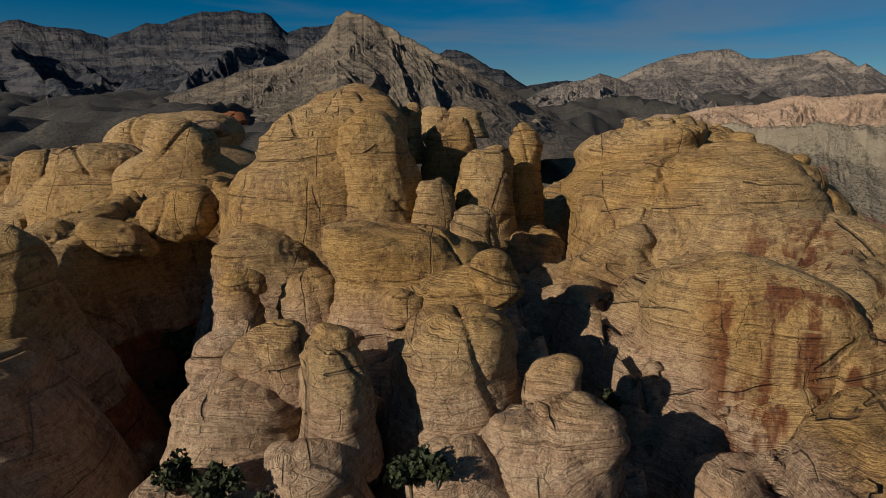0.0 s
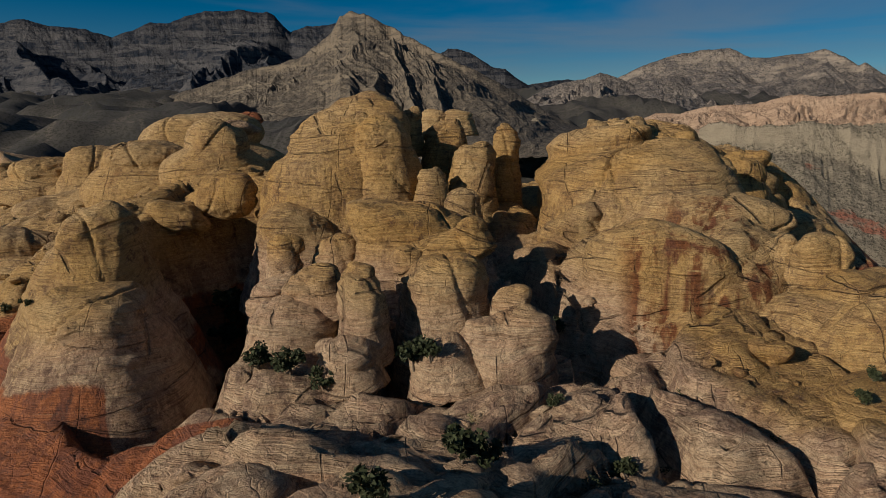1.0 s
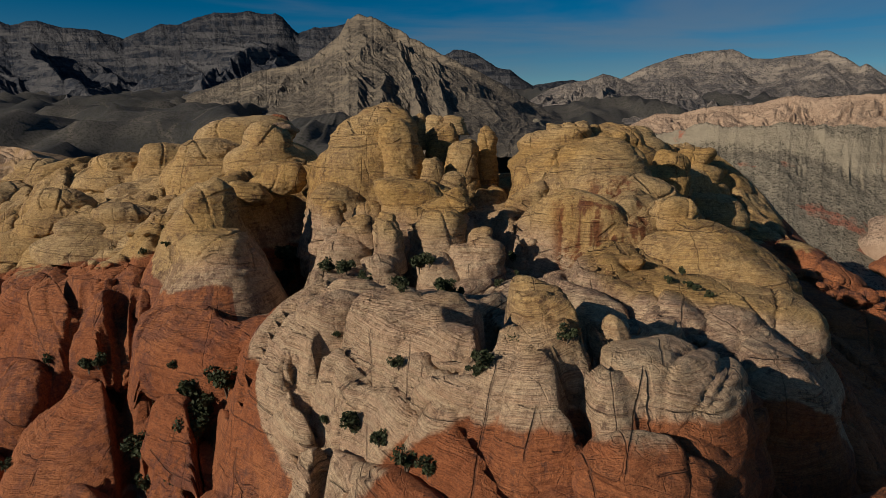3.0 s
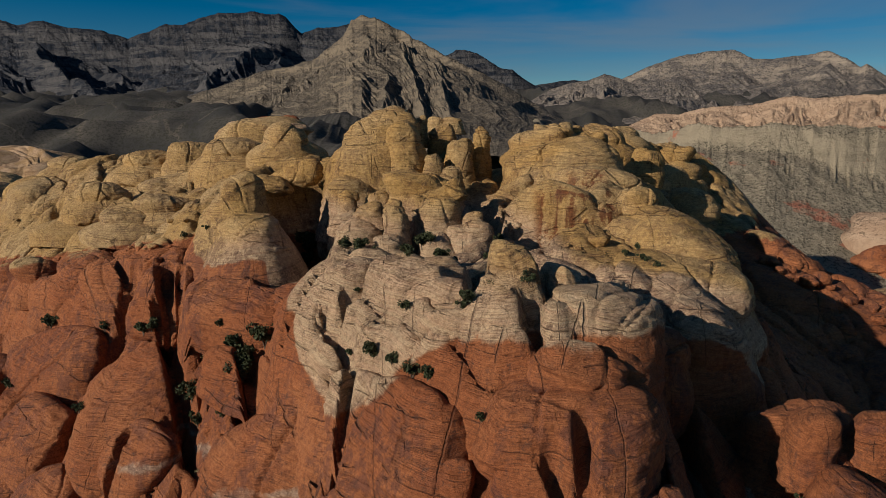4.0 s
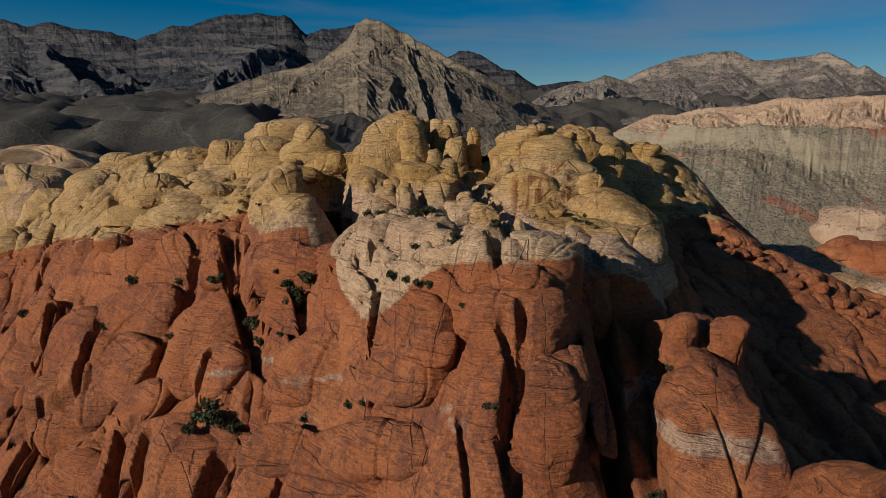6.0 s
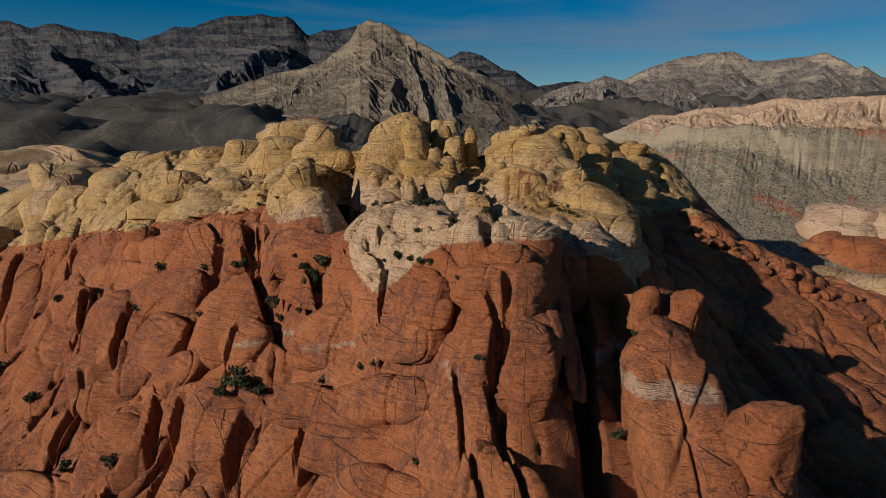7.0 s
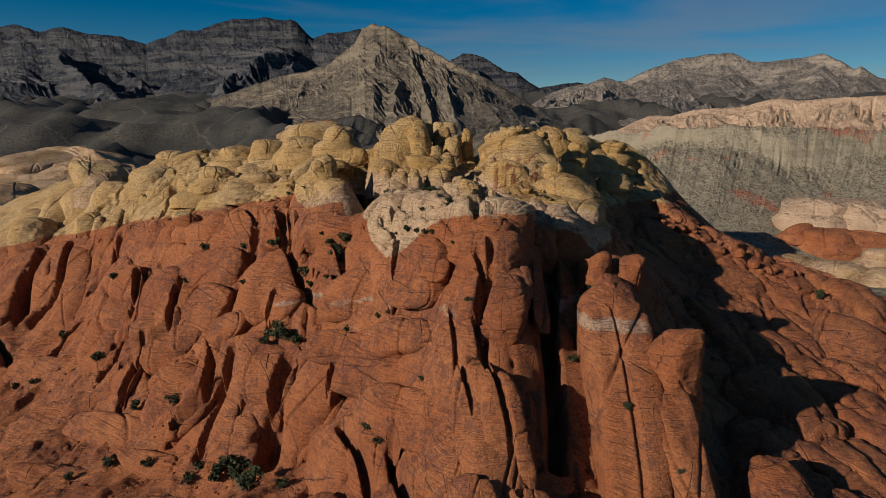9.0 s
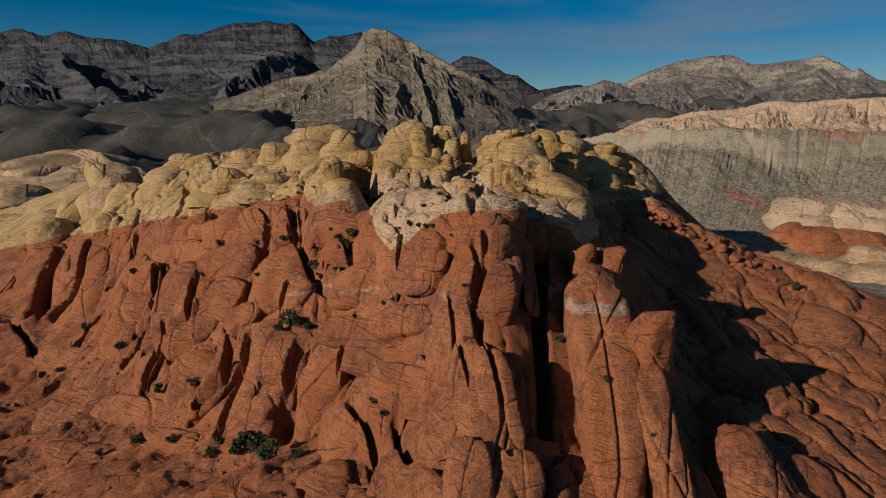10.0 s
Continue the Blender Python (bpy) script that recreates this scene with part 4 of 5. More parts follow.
rock(-18.2, 55.0, 84.2, 6.5, 5.5, 5.4, turn=18, lean=0, roll=4, square=2.4, seed=2014, cracks=1, kind="dome", worn=True, flare=0.2, root=1.0)
rock(-8.7, 51.0, 88.3, 3.2, 4.2, 5.9, turn=10, lean=0, roll=-3, square=2.5, seed=2015, cracks=1, kind="dome", worn=True, flare=0.2, root=1.0)
rock(-16.2, 57.0, 90.2, 4.6, 4.0, 2.6, turn=16, lean=0, roll=-20, square=2.6, seed=2016, cracks=2, kind="dome", worn=True)
rock(-10.1, 46.0, 84.5, 3.7, 3.2, 2.3, turn=12, lean=0, roll=-6, square=2.8, seed=2017, cracks=2, kind="dome", worn=True)
rock(9.5, 53.0, 88.7, 2.5, 2.1, 2.5, turn=-10, lean=0, roll=0, square=2.3, seed=2018, cracks=0, kind="dome", worn=True, flare=0.2, root=1.0)
rock(8.1, 48.0, 85.1, 6.1, 5.0, 5.0, turn=-10, lean=0, roll=6, square=2.9, seed=2019, cracks=3, kind="dome", worn=True)
rock(0.7, 46.0, 84.8, 4.1, 3.5, 2.7, turn=-1, lean=0, roll=-15, square=2.8, seed=2020, cracks=2, kind="dome", worn=True)
rock(1.3, 114.0, 106.6, 4.7, 4.5, 5.7, turn=-1, lean=0, roll=0, square=3.0, seed=2021, cracks=1, kind="dome", worn=True)
rock(6.5, 103.0, 101.6, 4.8, 4.8, 7.4, turn=-4, lean=0, roll=0, square=2.9, seed=2022, cracks=2, kind="dome", worn=True)
rock(13.5, 112.0, 104.3, 3.1, 3.2, 7.0, turn=-7, lean=0, roll=0, square=2.8, seed=2023, cracks=1, kind="dome", worn=True)
rock(-1.4, 96.0, 100.4, 2.8, 2.7, 3.2, turn=1, lean=0, roll=0, square=2.6, seed=2024, cracks=1, kind="dome", worn=True)
rock(-5.1, 99.0, 104.5, 1.5, 1.5, 1.5, turn=3, lean=0, roll=0, square=2.5, seed=2025, cracks=0, kind="boulder", worn=True)
rock(4.3, 133.0, 113.2, 4.4, 4.0, 2.5, turn=-2, lean=0, roll=0, square=2.5, seed=2026, cracks=1, kind="dome", worn=True)
rock(-1.4, 134.0, 112.7, 3.5, 3.0, 2.6, turn=1, lean=0, roll=0, square=2.5, seed=2027, cracks=1, kind="dome", worn=True)
rock(-6.8, 116.0, 111.2, 3.2, 3.0, 4.0, turn=3, lean=0, roll=0, square=2.5, seed=2028, cracks=1, kind="dome", worn=True)
rock(4.2, 90.0, 97.6, 3.3, 3.0, 3.1, turn=-3, lean=0, roll=0, square=2.6, seed=2029, cracks=1, kind="dome", worn=True)
rock(35.8, 98.0, 99.5, 19.3, 17.0, 10.2, turn=-20, lean=0, roll=-13, square=2.5, seed=2030, cracks=2, kind="dome", worn=True)
rock(23.4, 88.0, 92.0, 7.1, 7.0, 4.5, turn=-15, lean=0, roll=-22, square=2.5, seed=2031, cracks=1, kind="dome", worn=True)
rock(33.3, 112.0, 105.2, 11.9, 10.0, 5.9, turn=-17, lean=0, roll=-14, square=2.6, seed=2032, cracks=2, kind="dome", worn=True)
rock(47.3, 100.0, 101.4, 9.1, 8.0, 6.0, turn=-25, lean=0, roll=6, square=2.8, seed=2033, cracks=3, kind="dome", worn=True)
rock(33.7, 66.0, 87.4, 14.5, 10.0, 10.3, turn=-13, lean=0, roll=2, square=2.7, seed=2034, cracks=1, kind="dome", worn=True)
rock(48.8, 66.0, 86.8, 3.3, 5.0, 9.4, turn=-19, lean=0, roll=8, square=2.9, seed=2035, cracks=1, kind="dome", worn=True)
rock(44.6, 80.0, 96.3, 12.4, 7.0, 4.7, turn=-16, lean=0, roll=14, square=2.8, seed=2036, cracks=2, kind="dome", worn=True)
rock(57.6, 52.0, 84.4, 17.0, 12.0, 7.5, turn=-25, lean=0, roll=20, square=2.7, seed=2037, cracks=2, kind="dome", worn=True)
rock(52.4, 62.0, 89.2, 5.9, 6.0, 8.3, turn=-21, lean=0, roll=20, square=2.8, seed=2038, cracks=2, kind="dome", worn=True)
rock(33.1, 113.2, 110.4, 2.4, 2.3, 1.8, turn=-16, lean=0, roll=13, square=3.2, seed=2039, cracks=1, kind="boulder", worn=True)
rock(52.1, 116.1, 104.3, 1.3, 1.2, 0.8, turn=-24, lean=0, roll=3, square=3.2, seed=2040, cracks=1, kind="boulder", worn=True)
rock(54.3, 119.1, 107.6, 2.9, 2.7, 2.1, turn=-24, lean=0, roll=0, square=3.2, seed=2041, cracks=1, kind="boulder", worn=True)
rock(48.1, 114.5, 106.3, 1.5, 1.4, 0.8, turn=-23, lean=0, roll=-12, square=3.2, seed=2042, cracks=1, kind="boulder", worn=True)
rock(37.7, 116.2, 110.1, 2.4, 2.3, 2.0, turn=-18, lean=0, roll=7, square=3.2, seed=2043, cracks=1, kind="boulder", worn=True)
rock(48.6, 119.9, 108.5, 1.9, 1.8, 1.7, turn=-22, lean=0, roll=14, square=3.2, seed=2044, cracks=1, kind="boulder", worn=True)
rock(49.2, 117.4, 107.7, 2.8, 2.6, 2.0, turn=-23, lean=0, roll=15, square=3.2, seed=2045, cracks=1, kind="boulder", worn=True)
rock(35.1, 118.1, 109.9, 2.9, 2.8, 2.0, turn=-17, lean=0, roll=-4, square=3.2, seed=2046, cracks=1, kind="boulder", worn=True)
rock(42.7, 120.0, 111.3, 1.3, 1.2, 1.0, turn=-20, lean=0, roll=-14, square=3.2, seed=2047, cracks=1, kind="boulder", worn=True)
rock(37.8, 117.6, 111.7, 1.6, 1.5, 1.2, turn=-18, lean=0, roll=-14, square=3.2, seed=2048, cracks=1, kind="boulder", worn=True)
rock(45.4, 120.1, 110.4, 2.7, 2.6, 1.8, turn=-21, lean=0, roll=0, square=3.2, seed=2049, cracks=1, kind="boulder", worn=True)
rock(43.8, 119.6, 107.7, 2.1, 2.0, 1.6, turn=-20, lean=0, roll=-2, square=3.2, seed=2050, cracks=1, kind="boulder", worn=True)
rock(40.8, 113.8, 110.6, 2.7, 2.6, 2.4, turn=-20, lean=0, roll=3, square=3.2, seed=2051, cracks=1, kind="boulder", worn=True)
rock(33.0, 123.4, 108.6, 2.5, 2.3, 2.1, turn=-15, lean=0, roll=-2, square=3.2, seed=2052, cracks=1, kind="boulder", worn=True)
rock(46.5, 116.5, 107.7, 2.9, 2.8, 1.9, turn=-22, lean=0, roll=-6, square=3.2, seed=2053, cracks=1, kind="boulder", worn=True)
rock(55.6, 120.6, 103.5, 2.1, 2.0, 1.8, turn=-25, lean=0, roll=-15, square=3.2, seed=2054, cracks=1, kind="boulder", worn=True)
rock(52.3, 117.2, 108.0, 3.0, 2.8, 2.3, turn=-24, lean=0, roll=3, square=3.2, seed=2055, cracks=1, kind="boulder", worn=True)
rock(47.0, 121.8, 109.3, 2.4, 2.3, 1.4, turn=-21, lean=0, roll=12, square=3.2, seed=2056, cracks=1, kind="boulder", worn=True)
rock(36.9, 122.7, 110.1, 1.6, 1.5, 1.1, turn=-17, lean=0, roll=-9, square=3.2, seed=2057, cracks=1, kind="boulder", worn=True)
rock(42.1, 121.6, 109.9, 2.5, 2.3, 1.6, turn=-19, lean=0, roll=-11, square=3.2, seed=2058, cracks=1, kind="boulder", worn=True)
rock(34.4, 114.2, 108.5, 1.8, 1.8, 1.2, turn=-17, lean=0, roll=13, square=3.2, seed=2059, cracks=1, kind="boulder", worn=True)
rock(34.5, 120.3, 110.2, 2.3, 2.2, 1.8, turn=-16, lean=0, roll=-13, square=3.2, seed=2060, cracks=1, kind="boulder", worn=True)
rock(37.6, 113.1, 111.4, 1.7, 1.6, 1.0, turn=-18, lean=0, roll=3, square=3.2, seed=2061, cracks=1, kind="boulder", worn=True)
rock(34.4, 123.0, 107.3, 1.8, 1.7, 1.5, turn=-16, lean=0, roll=-10, square=3.2, seed=2062, cracks=1, kind="boulder", worn=True)
rock(26.7, -12.0, 83.8, 8.7, 9.0, 4.3, turn=-25, lean=0, roll=22, square=3.0, seed=2063, cracks=3, kind="dome", worn=True)
rock(2.6, 0.1, 81.9, 12.5, 5.0, 4.8, turn=-35, lean=48, roll=-10, square=3.0, seed=2064, cracks=1, kind="slab", worn=True)
rock(13.3, -10.8, 85.2, 6.0, 5.0, 4.2, turn=-26, lean=44, roll=-2, square=3.2, seed=2065, cracks=1, kind="slab", worn=True)
rock(9.7, -8.3, 84.3, 4.4, 5.0, 3.8, turn=-36, lean=42, roll=-7, square=3.0, seed=2066, cracks=1, kind="slab", worn=True)
rock(-3.4, -3.3, 77.3, 9.0, 4.0, 3.3, turn=-34, lean=39, roll=-7, square=3.2, seed=2067, cracks=1, kind="slab", worn=True)
rock(-16.8, 4.5, 72.2, 6.4, 4.0, 3.6, turn=-37, lean=36, roll=8, square=2.8, seed=2068, cracks=1, kind="slab", worn=True)
rock(-19.4, 12.3, 77.2, 4.5, 3.0, 5.8, turn=-40, lean=40, roll=1, square=3.2, seed=2069, cracks=1, kind="slab", worn=True)
rock(5.4, -11.9, 81.4, 6.5, 4.0, 2.8, turn=-33, lean=37, roll=-12, square=3.2, seed=2070, cracks=1, kind="slab", worn=True)
rock(-13.6, 15.0, 84.6, 5.6, 5.0, 3.4, turn=12, lean=0, roll=-5, square=2.6, seed=2071, cracks=2, kind="dome", worn=True)
rock(14.1, -6.8, 90.9, 6.2, 2.5, 2.3, turn=-52, lean=71, roll=12, square=3.0, seed=2072, cracks=1, kind="slab", worn=True)
rock(16.9, -9.7, 90.1, 7.3, 2.5, 2.1, turn=-7, lean=62, roll=12, square=3.0, seed=2073, cracks=1, kind="slab", worn=True)
rock(27.7, 2.3, 83.7, 9.5, 2.5, 4.0, turn=13, lean=68, roll=24, square=3.0, seed=2074, cracks=1, kind="slab", worn=True)
rock(54.2, 27.0, 73.9, 8.3, 4.0, 5.5, turn=-34, lean=70, roll=36, square=3.0, seed=2075, cracks=1, kind="slab", worn=True)
rock(-54.9, 77.0, 90.7, 7.4, 8.5, 9.0, turn=26, lean=0, roll=0, square=2.2, seed=2076, cracks=1, kind="dome", worn=True, flare=1.75, root=2.5)
rock(-45.9, 60.0, 84.2, 8.9, 11.0, 6.0, turn=26, lean=0, roll=0, square=2.3, seed=2077, cracks=1, kind="dome", worn=True, flare=0.8, root=2.0)
rock(57.8, -12.0, 66.5, 4.1, 5.0, 5.8, turn=-17, lean=0, roll=8, square=2.9, seed=2078, cracks=1, kind="dome", worn=True, flare=0.25, root=1.4)
rock(68.3, -10.0, 63.8, 4.4, 5.0, 6.0, turn=-20, lean=0, roll=14, square=2.9, seed=2079, cracks=1, kind="dome", worn=True, flare=0.25, root=1.4)
rock(22.9, -36.0, 59.4, 8.7, 8.0, 16.3, turn=1, lean=43, roll=10, square=3.7, seed=2080, cracks=1, kind="slab", worn=True)
rock(16.4, -35.0, 56.9, 9.8, 8.0, 12.2, turn=-29, lean=34, roll=-8, square=3.7, seed=2081, cracks=1, kind="slab", worn=True)
# the red face's slabs
rock(-44.8, 43.6, 68.8, 18.0, 6.9, 12.2, turn=-19, lean=52, roll=-4, square=3.7, seed=2082, cracks=1, kind="slab", worn=True)
rock(-86.6, 76.3, 64.8, 13.4, 7.4, 13.0, turn=-6, lean=38, roll=-20, square=3.7, seed=2083, cracks=1, kind="slab", worn=True)
rock(-70.7, 59.6, 66.9, 8.0, 4.6, 11.4, turn=-18, lean=36, roll=3, square=3.7, seed=2084, cracks=1, kind="slab", worn=True)
rock(-109.6, 88.2, 57.2, 23.4, 6.8, 11.9, turn=-23, lean=34, roll=-9, square=3.7, seed=2085, cracks=1, kind="slab", worn=True)
rock(-67.7, 39.9, 45.1, 16.5, 9.0, 19.9, turn=1, lean=50, roll=-22, square=3.7, seed=2086, cracks=1, kind="slab", worn=True)
rock(-36.9, 20.4, 60.5, 19.9, 3.8, 6.7, turn=-32, lean=30, roll=1, square=3.7, seed=2087, cracks=1, kind="slab", worn=True)
rock(-26.3, 3.9, 51.2, 19.1, 7.8, 13.6, turn=-25, lean=34, roll=-10, square=3.7, seed=2088, cracks=1, kind="slab", worn=True)
rock(-3.7, -15.5, 68.0, 16.4, 4.7, 8.3, turn=-48, lean=34, roll=-5, square=3.7, seed=2089, cracks=1, kind="slab", worn=True)
rock(-3.7, -23.2, 59.9, 12.4, 4.4, 7.6, turn=-30, lean=29, roll=-2, square=3.7, seed=2090, cracks=1, kind="slab", worn=True)
rock(-59.9, 21.2, 42.0, 10.1, 5.0, 8.8, turn=16, lean=56, roll=-34, square=3.7, seed=2091, cracks=1, kind="slab", worn=True)
rock(-100.1, 49.6, 32.9, 15.3, 6.5, 11.4, turn=-32, lean=45, roll=0, square=3.7, seed=2092, cracks=1, kind="slab", worn=True)
rock(-119.7, 63.1, 28.1, 13.9, 7.9, 14.7, turn=-21, lean=46, roll=-5, square=3.7, seed=2093, cracks=1, kind="slab", worn=True)
rock(-123.8, 51.5, 16.5, 12.8, 7.3, 18.5, turn=24, lean=55, roll=-33, square=3.7, seed=2094, cracks=1, kind="slab", worn=True)
rock(-84.8, 28.4, 30.1, 11.0, 4.6, 8.0, turn=7, lean=48, roll=-40, square=3.7, seed=2095, cracks=1, kind="slab", worn=True)
rock(-77.9, 13.0, 22.9, 16.9, 4.9, 8.6, turn=-12, lean=44, roll=-20, square=3.7, seed=2096, cracks=1, kind="slab", worn=True)
rock(-31.6, -11.2, 35.3, 12.3, 3.9, 6.9, turn=-12, lean=31, roll=-8, square=3.7, seed=2097, cracks=1, kind="slab", worn=True)
rock(-7.4, -29.1, 45.8, 13.9, 4.2, 7.4, turn=-28, lean=38, roll=-9, square=3.7, seed=2098, cracks=1, kind="slab", worn=True)
rock(-108.4, 29.5, 9.0, 14.8, 5.2, 9.1, turn=-2, lean=50, roll=-22, square=3.7, seed=2099, cracks=1, kind="slab", worn=True)
rock(-106.3, 69.9, 44.0, 28.2, 7.1, 12.4, turn=-25, lean=47, roll=-13, square=3.7, seed=2100, cracks=1, kind="slab", worn=True)
rock(-156.7, 99.2, 31.2, 25.9, 6.3, 11.0, turn=-35, lean=45, roll=-1, square=3.7, seed=2101, cracks=1, kind="slab", worn=True)
rock(19.0, -29.1, 72.9, 11.6, 5.8, 10.1, turn=-9, lean=40, roll=11, square=3.7, seed=2102, cracks=1, kind="slab", worn=True)
rock(20.9, -24.1, 80.4, 6.4, 3.0, 4.0, turn=-8, lean=50, roll=20, square=3.7, seed=2103, cracks=1, kind="slab", worn=True)
rock(28.5, -17.1, 79.1, 6.5, 3.3, 5.8, turn=41, lean=45, roll=9, square=3.7, seed=2104, cracks=1, kind="slab", worn=True)
rock(14.7, -32.7, 68.9, 6.6, 3.7, 6.4, turn=-20, lean=38, roll=0, square=3.7, seed=2105, cracks=1, kind="slab", worn=True)
rock(23.5, -43.4, 61.2, 6.6, 3.8, 12.7, turn=-7, lean=43, roll=9, square=3.7, seed=2106, cracks=1, kind="slab", worn=True)
rock(30.1, -36.3, 64.3, 2.7, 3.0, 8.1, turn=14, lean=49, roll=17, square=3.7, seed=2107, cracks=1, kind="slab", worn=True)
rock(12.0, -41.4, 58.7, 7.1, 4.1, 9.7, turn=-30, lean=34, roll=-9, square=3.7, seed=2108, cracks=1, kind="slab", worn=True)
rock(67.5, 15.5, 54.8, 6.9, 3.9, 10.4, turn=24, lean=48, roll=21, square=3.7, seed=2109, cracks=1, kind="slab", worn=True)
rock(85.0, 35.8, 45.1, 9.6, 5.5, 14.5, turn=25, lean=45, roll=33, square=3.7, seed=2110, cracks=1, kind="slab", worn=True)
rock(3.3, -27.5, 66.2, 4.5, 3.0, 4.2, turn=-18, lean=30, roll=2, square=3.7, seed=2111, cracks=1, kind="slab", worn=True)
rock(-242.1, 167.6, 13.5, 24.5, 9.0, 31.5, turn=-23, lean=36, roll=4, square=3.7, seed=2112, cracks=1, kind="slab", worn=True)
rock(-164.3, 87.9, 11.1, 17.3, 9.0, 29.1, turn=-22, lean=50, roll=7, square=3.7, seed=2113, cracks=1, kind="slab", worn=True)
rock(-221.1, 174.1, 30.5, 13.9, 7.9, 23.3, turn=-6, lean=35, roll=8, square=3.7, seed=2114, cracks=1, kind="slab", worn=True)
rock(-137.9, 72.4, 24.8, 12.2, 7.0, 25.5, turn=-37, lean=30, roll=14, square=3.7, seed=2115, cracks=1, kind="slab", worn=True)
rock(-118.5, 53.3, 19.7, 20.1, 7.3, 12.8, turn=-30, lean=37, roll=-3, square=3.7, seed=2116, cracks=1, kind="slab", worn=True)
rock(-175.6, 149.7, 41.2, 29.2, 9.0, 19.1, turn=-43, lean=36, roll=-5, square=3.7, seed=2117, cracks=1, kind="slab", worn=True)
rock(-102.0, 22.6, 4.6, 16.6, 9.0, 19.1, turn=-20, lean=46, roll=7, square=3.7, seed=2118, cracks=1, kind="slab", worn=True)
rock(-88.8, 7.7, 10.1, 7.1, 4.0, 21.6, turn=-21, lean=38, roll=8, square=3.7, seed=2119, cracks=1, kind="slab", worn=True)
rock(-75.1, -2.0, 8.3, 7.7, 4.4, 16.8, turn=-34, lean=35, roll=2, square=3.7, seed=2120, cracks=1, kind="slab", worn=True)
rock(-60.3, 3.1, 18.6, 15.6, 8.3, 14.6, turn=-16, lean=35, roll=-6, square=3.7, seed=2121, cracks=1, kind="slab", worn=True)
rock(-39.6, -13.8, 18.2, 13.1, 7.5, 19.9, turn=-27, lean=31, roll=10, square=3.7, seed=2122, cracks=1, kind="slab", worn=True)
rock(-14.4, -25.8, 34.6, 18.7, 7.5, 13.1, turn=-30, lean=39, roll=-7, square=3.7, seed=2123, cracks=1, kind="slab", worn=True)
rock(-28.4, -37.5, 4.3, 18.0, 9.0, 16.7, turn=-22, lean=48, roll=-28, square=3.7, seed=2124, cracks=1, kind="slab", worn=True)
rock(-15.6, -50.5, 13.2, 7.7, 4.4, 15.4, turn=-7, lean=51, roll=-19, square=3.7, seed=2125, cracks=1, kind="slab", worn=True)
rock(0.7, -64.3, 15.0, 10.5, 5.8, 10.1, turn=-40, lean=44, roll=-20, square=3.7, seed=2126, cracks=1, kind="slab", worn=True)
rock(-6.0, -46.8, 26.3, 19.7, 5.5, 9.7, turn=-37, lean=31, roll=-2, square=3.7, seed=2127, cracks=1, kind="slab", worn=True)
rock(7.7, -69.7, 25.2, 8.2, 4.7, 12.1, turn=-26, lean=53, roll=-18, square=3.7, seed=2128, cracks=1, kind="slab", worn=True)
rock(22.7, -73.3, 34.4, 6.3, 3.6, 17.6, turn=8, lean=40, roll=-5, square=3.7, seed=2129, cracks=1, kind="slab", worn=True)
rock(16.1, -67.2, 35.3, 7.5, 4.3, 20.6, turn=-11, lean=43, roll=-10, square=3.7, seed=2130, cracks=1, kind="slab", worn=True)
rock(10.2, -50.7, 44.7, 9.1, 5.2, 14.2, turn=-30, lean=28, roll=-14, square=3.7, seed=2131, cracks=1, kind="slab", worn=True)
rock(-124.9, 14.9, -9.9, 35.7, 4.6, 8.1, turn=-21, lean=48, roll=-4, square=3.7, seed=2132, cracks=1, kind="slab", worn=True)
rock(-168.6, 39.8, -21.0, 22.3, 8.2, 14.4, turn=16, lean=66, roll=-10, square=3.7, seed=2133, cracks=1, kind="slab", worn=True)
rock(-96.2, -9.7, -11.1, 26.0, 3.2, 5.6, turn=-17, lean=56, roll=1, square=3.7, seed=2134, cracks=1, kind="slab", worn=True)
rock(-135.5, -6.1, -20.1, 25.9, 4.6, 8.0, turn=-5, lean=77, roll=3, square=3.7, seed=2135, cracks=1, kind="slab", worn=True)
rock(-208.0, 89.3, -16.3, 31.4, 6.1, 10.6, turn=-14, lean=52, roll=-6, square=3.7, seed=2136, cracks=1, kind="slab", worn=True)
rock(-70.7, -11.0, 0.9, 12.8, 5.5, 9.7, turn=-18, lean=44, roll=-9, square=3.7, seed=2137, cracks=1, kind="slab", worn=True)
rock(-31.2, -66.0, -0.4, 10.6, 6.1, 11.4, turn=8, lean=69, roll=-13, square=3.7, seed=2138, cracks=1, kind="slab", worn=True)
rock(-5.3, -77.3, 7.6, 12.1, 6.9, 13.5, turn=-35, lean=64, roll=-22, square=3.7, seed=2139, cracks=1, kind="slab", worn=True)
rock(14.0, -91.6, 21.6, 7.0, 4.0, 10.6, turn=-6, lean=45, roll=-4, square=3.7, seed=2140, cracks=1, kind="slab", worn=True)
rock(28.0, -89.0, 19.1, 6.3, 3.6, 8.7, turn=9, lean=34, roll=-2, square=3.7, seed=2141, cracks=1, kind="slab", worn=True)
rock(75.3, 139.2, 98.8, 6.4, 6.2, 6.0, turn=-24, roll=10, seed=34)
rock(-18.2, 6.9, 72.2, 4.7, 2.6, 5.1, turn=-16, lean=45, roll=-35, seed=56)
rock(44.0, 26.1, 77.1, 8.4, 4.0, 7.3, turn=-7, lean=76, roll=22, seed=61, kind="slab")
rock(51.0, 22.4, 72.4, 8.9, 3.2, 5.9, turn=-6, lean=67, roll=34, seed=62, kind="slab")
rock(38.3, 45.8, 85.5, 2.9, 2.9, 1.7, turn=-18, seed=65, kind="boulder")
rock(34.5, 14.5, 81.7, 2.8, 2.8, 2.1, turn=-22, seed=72, kind="boulder")
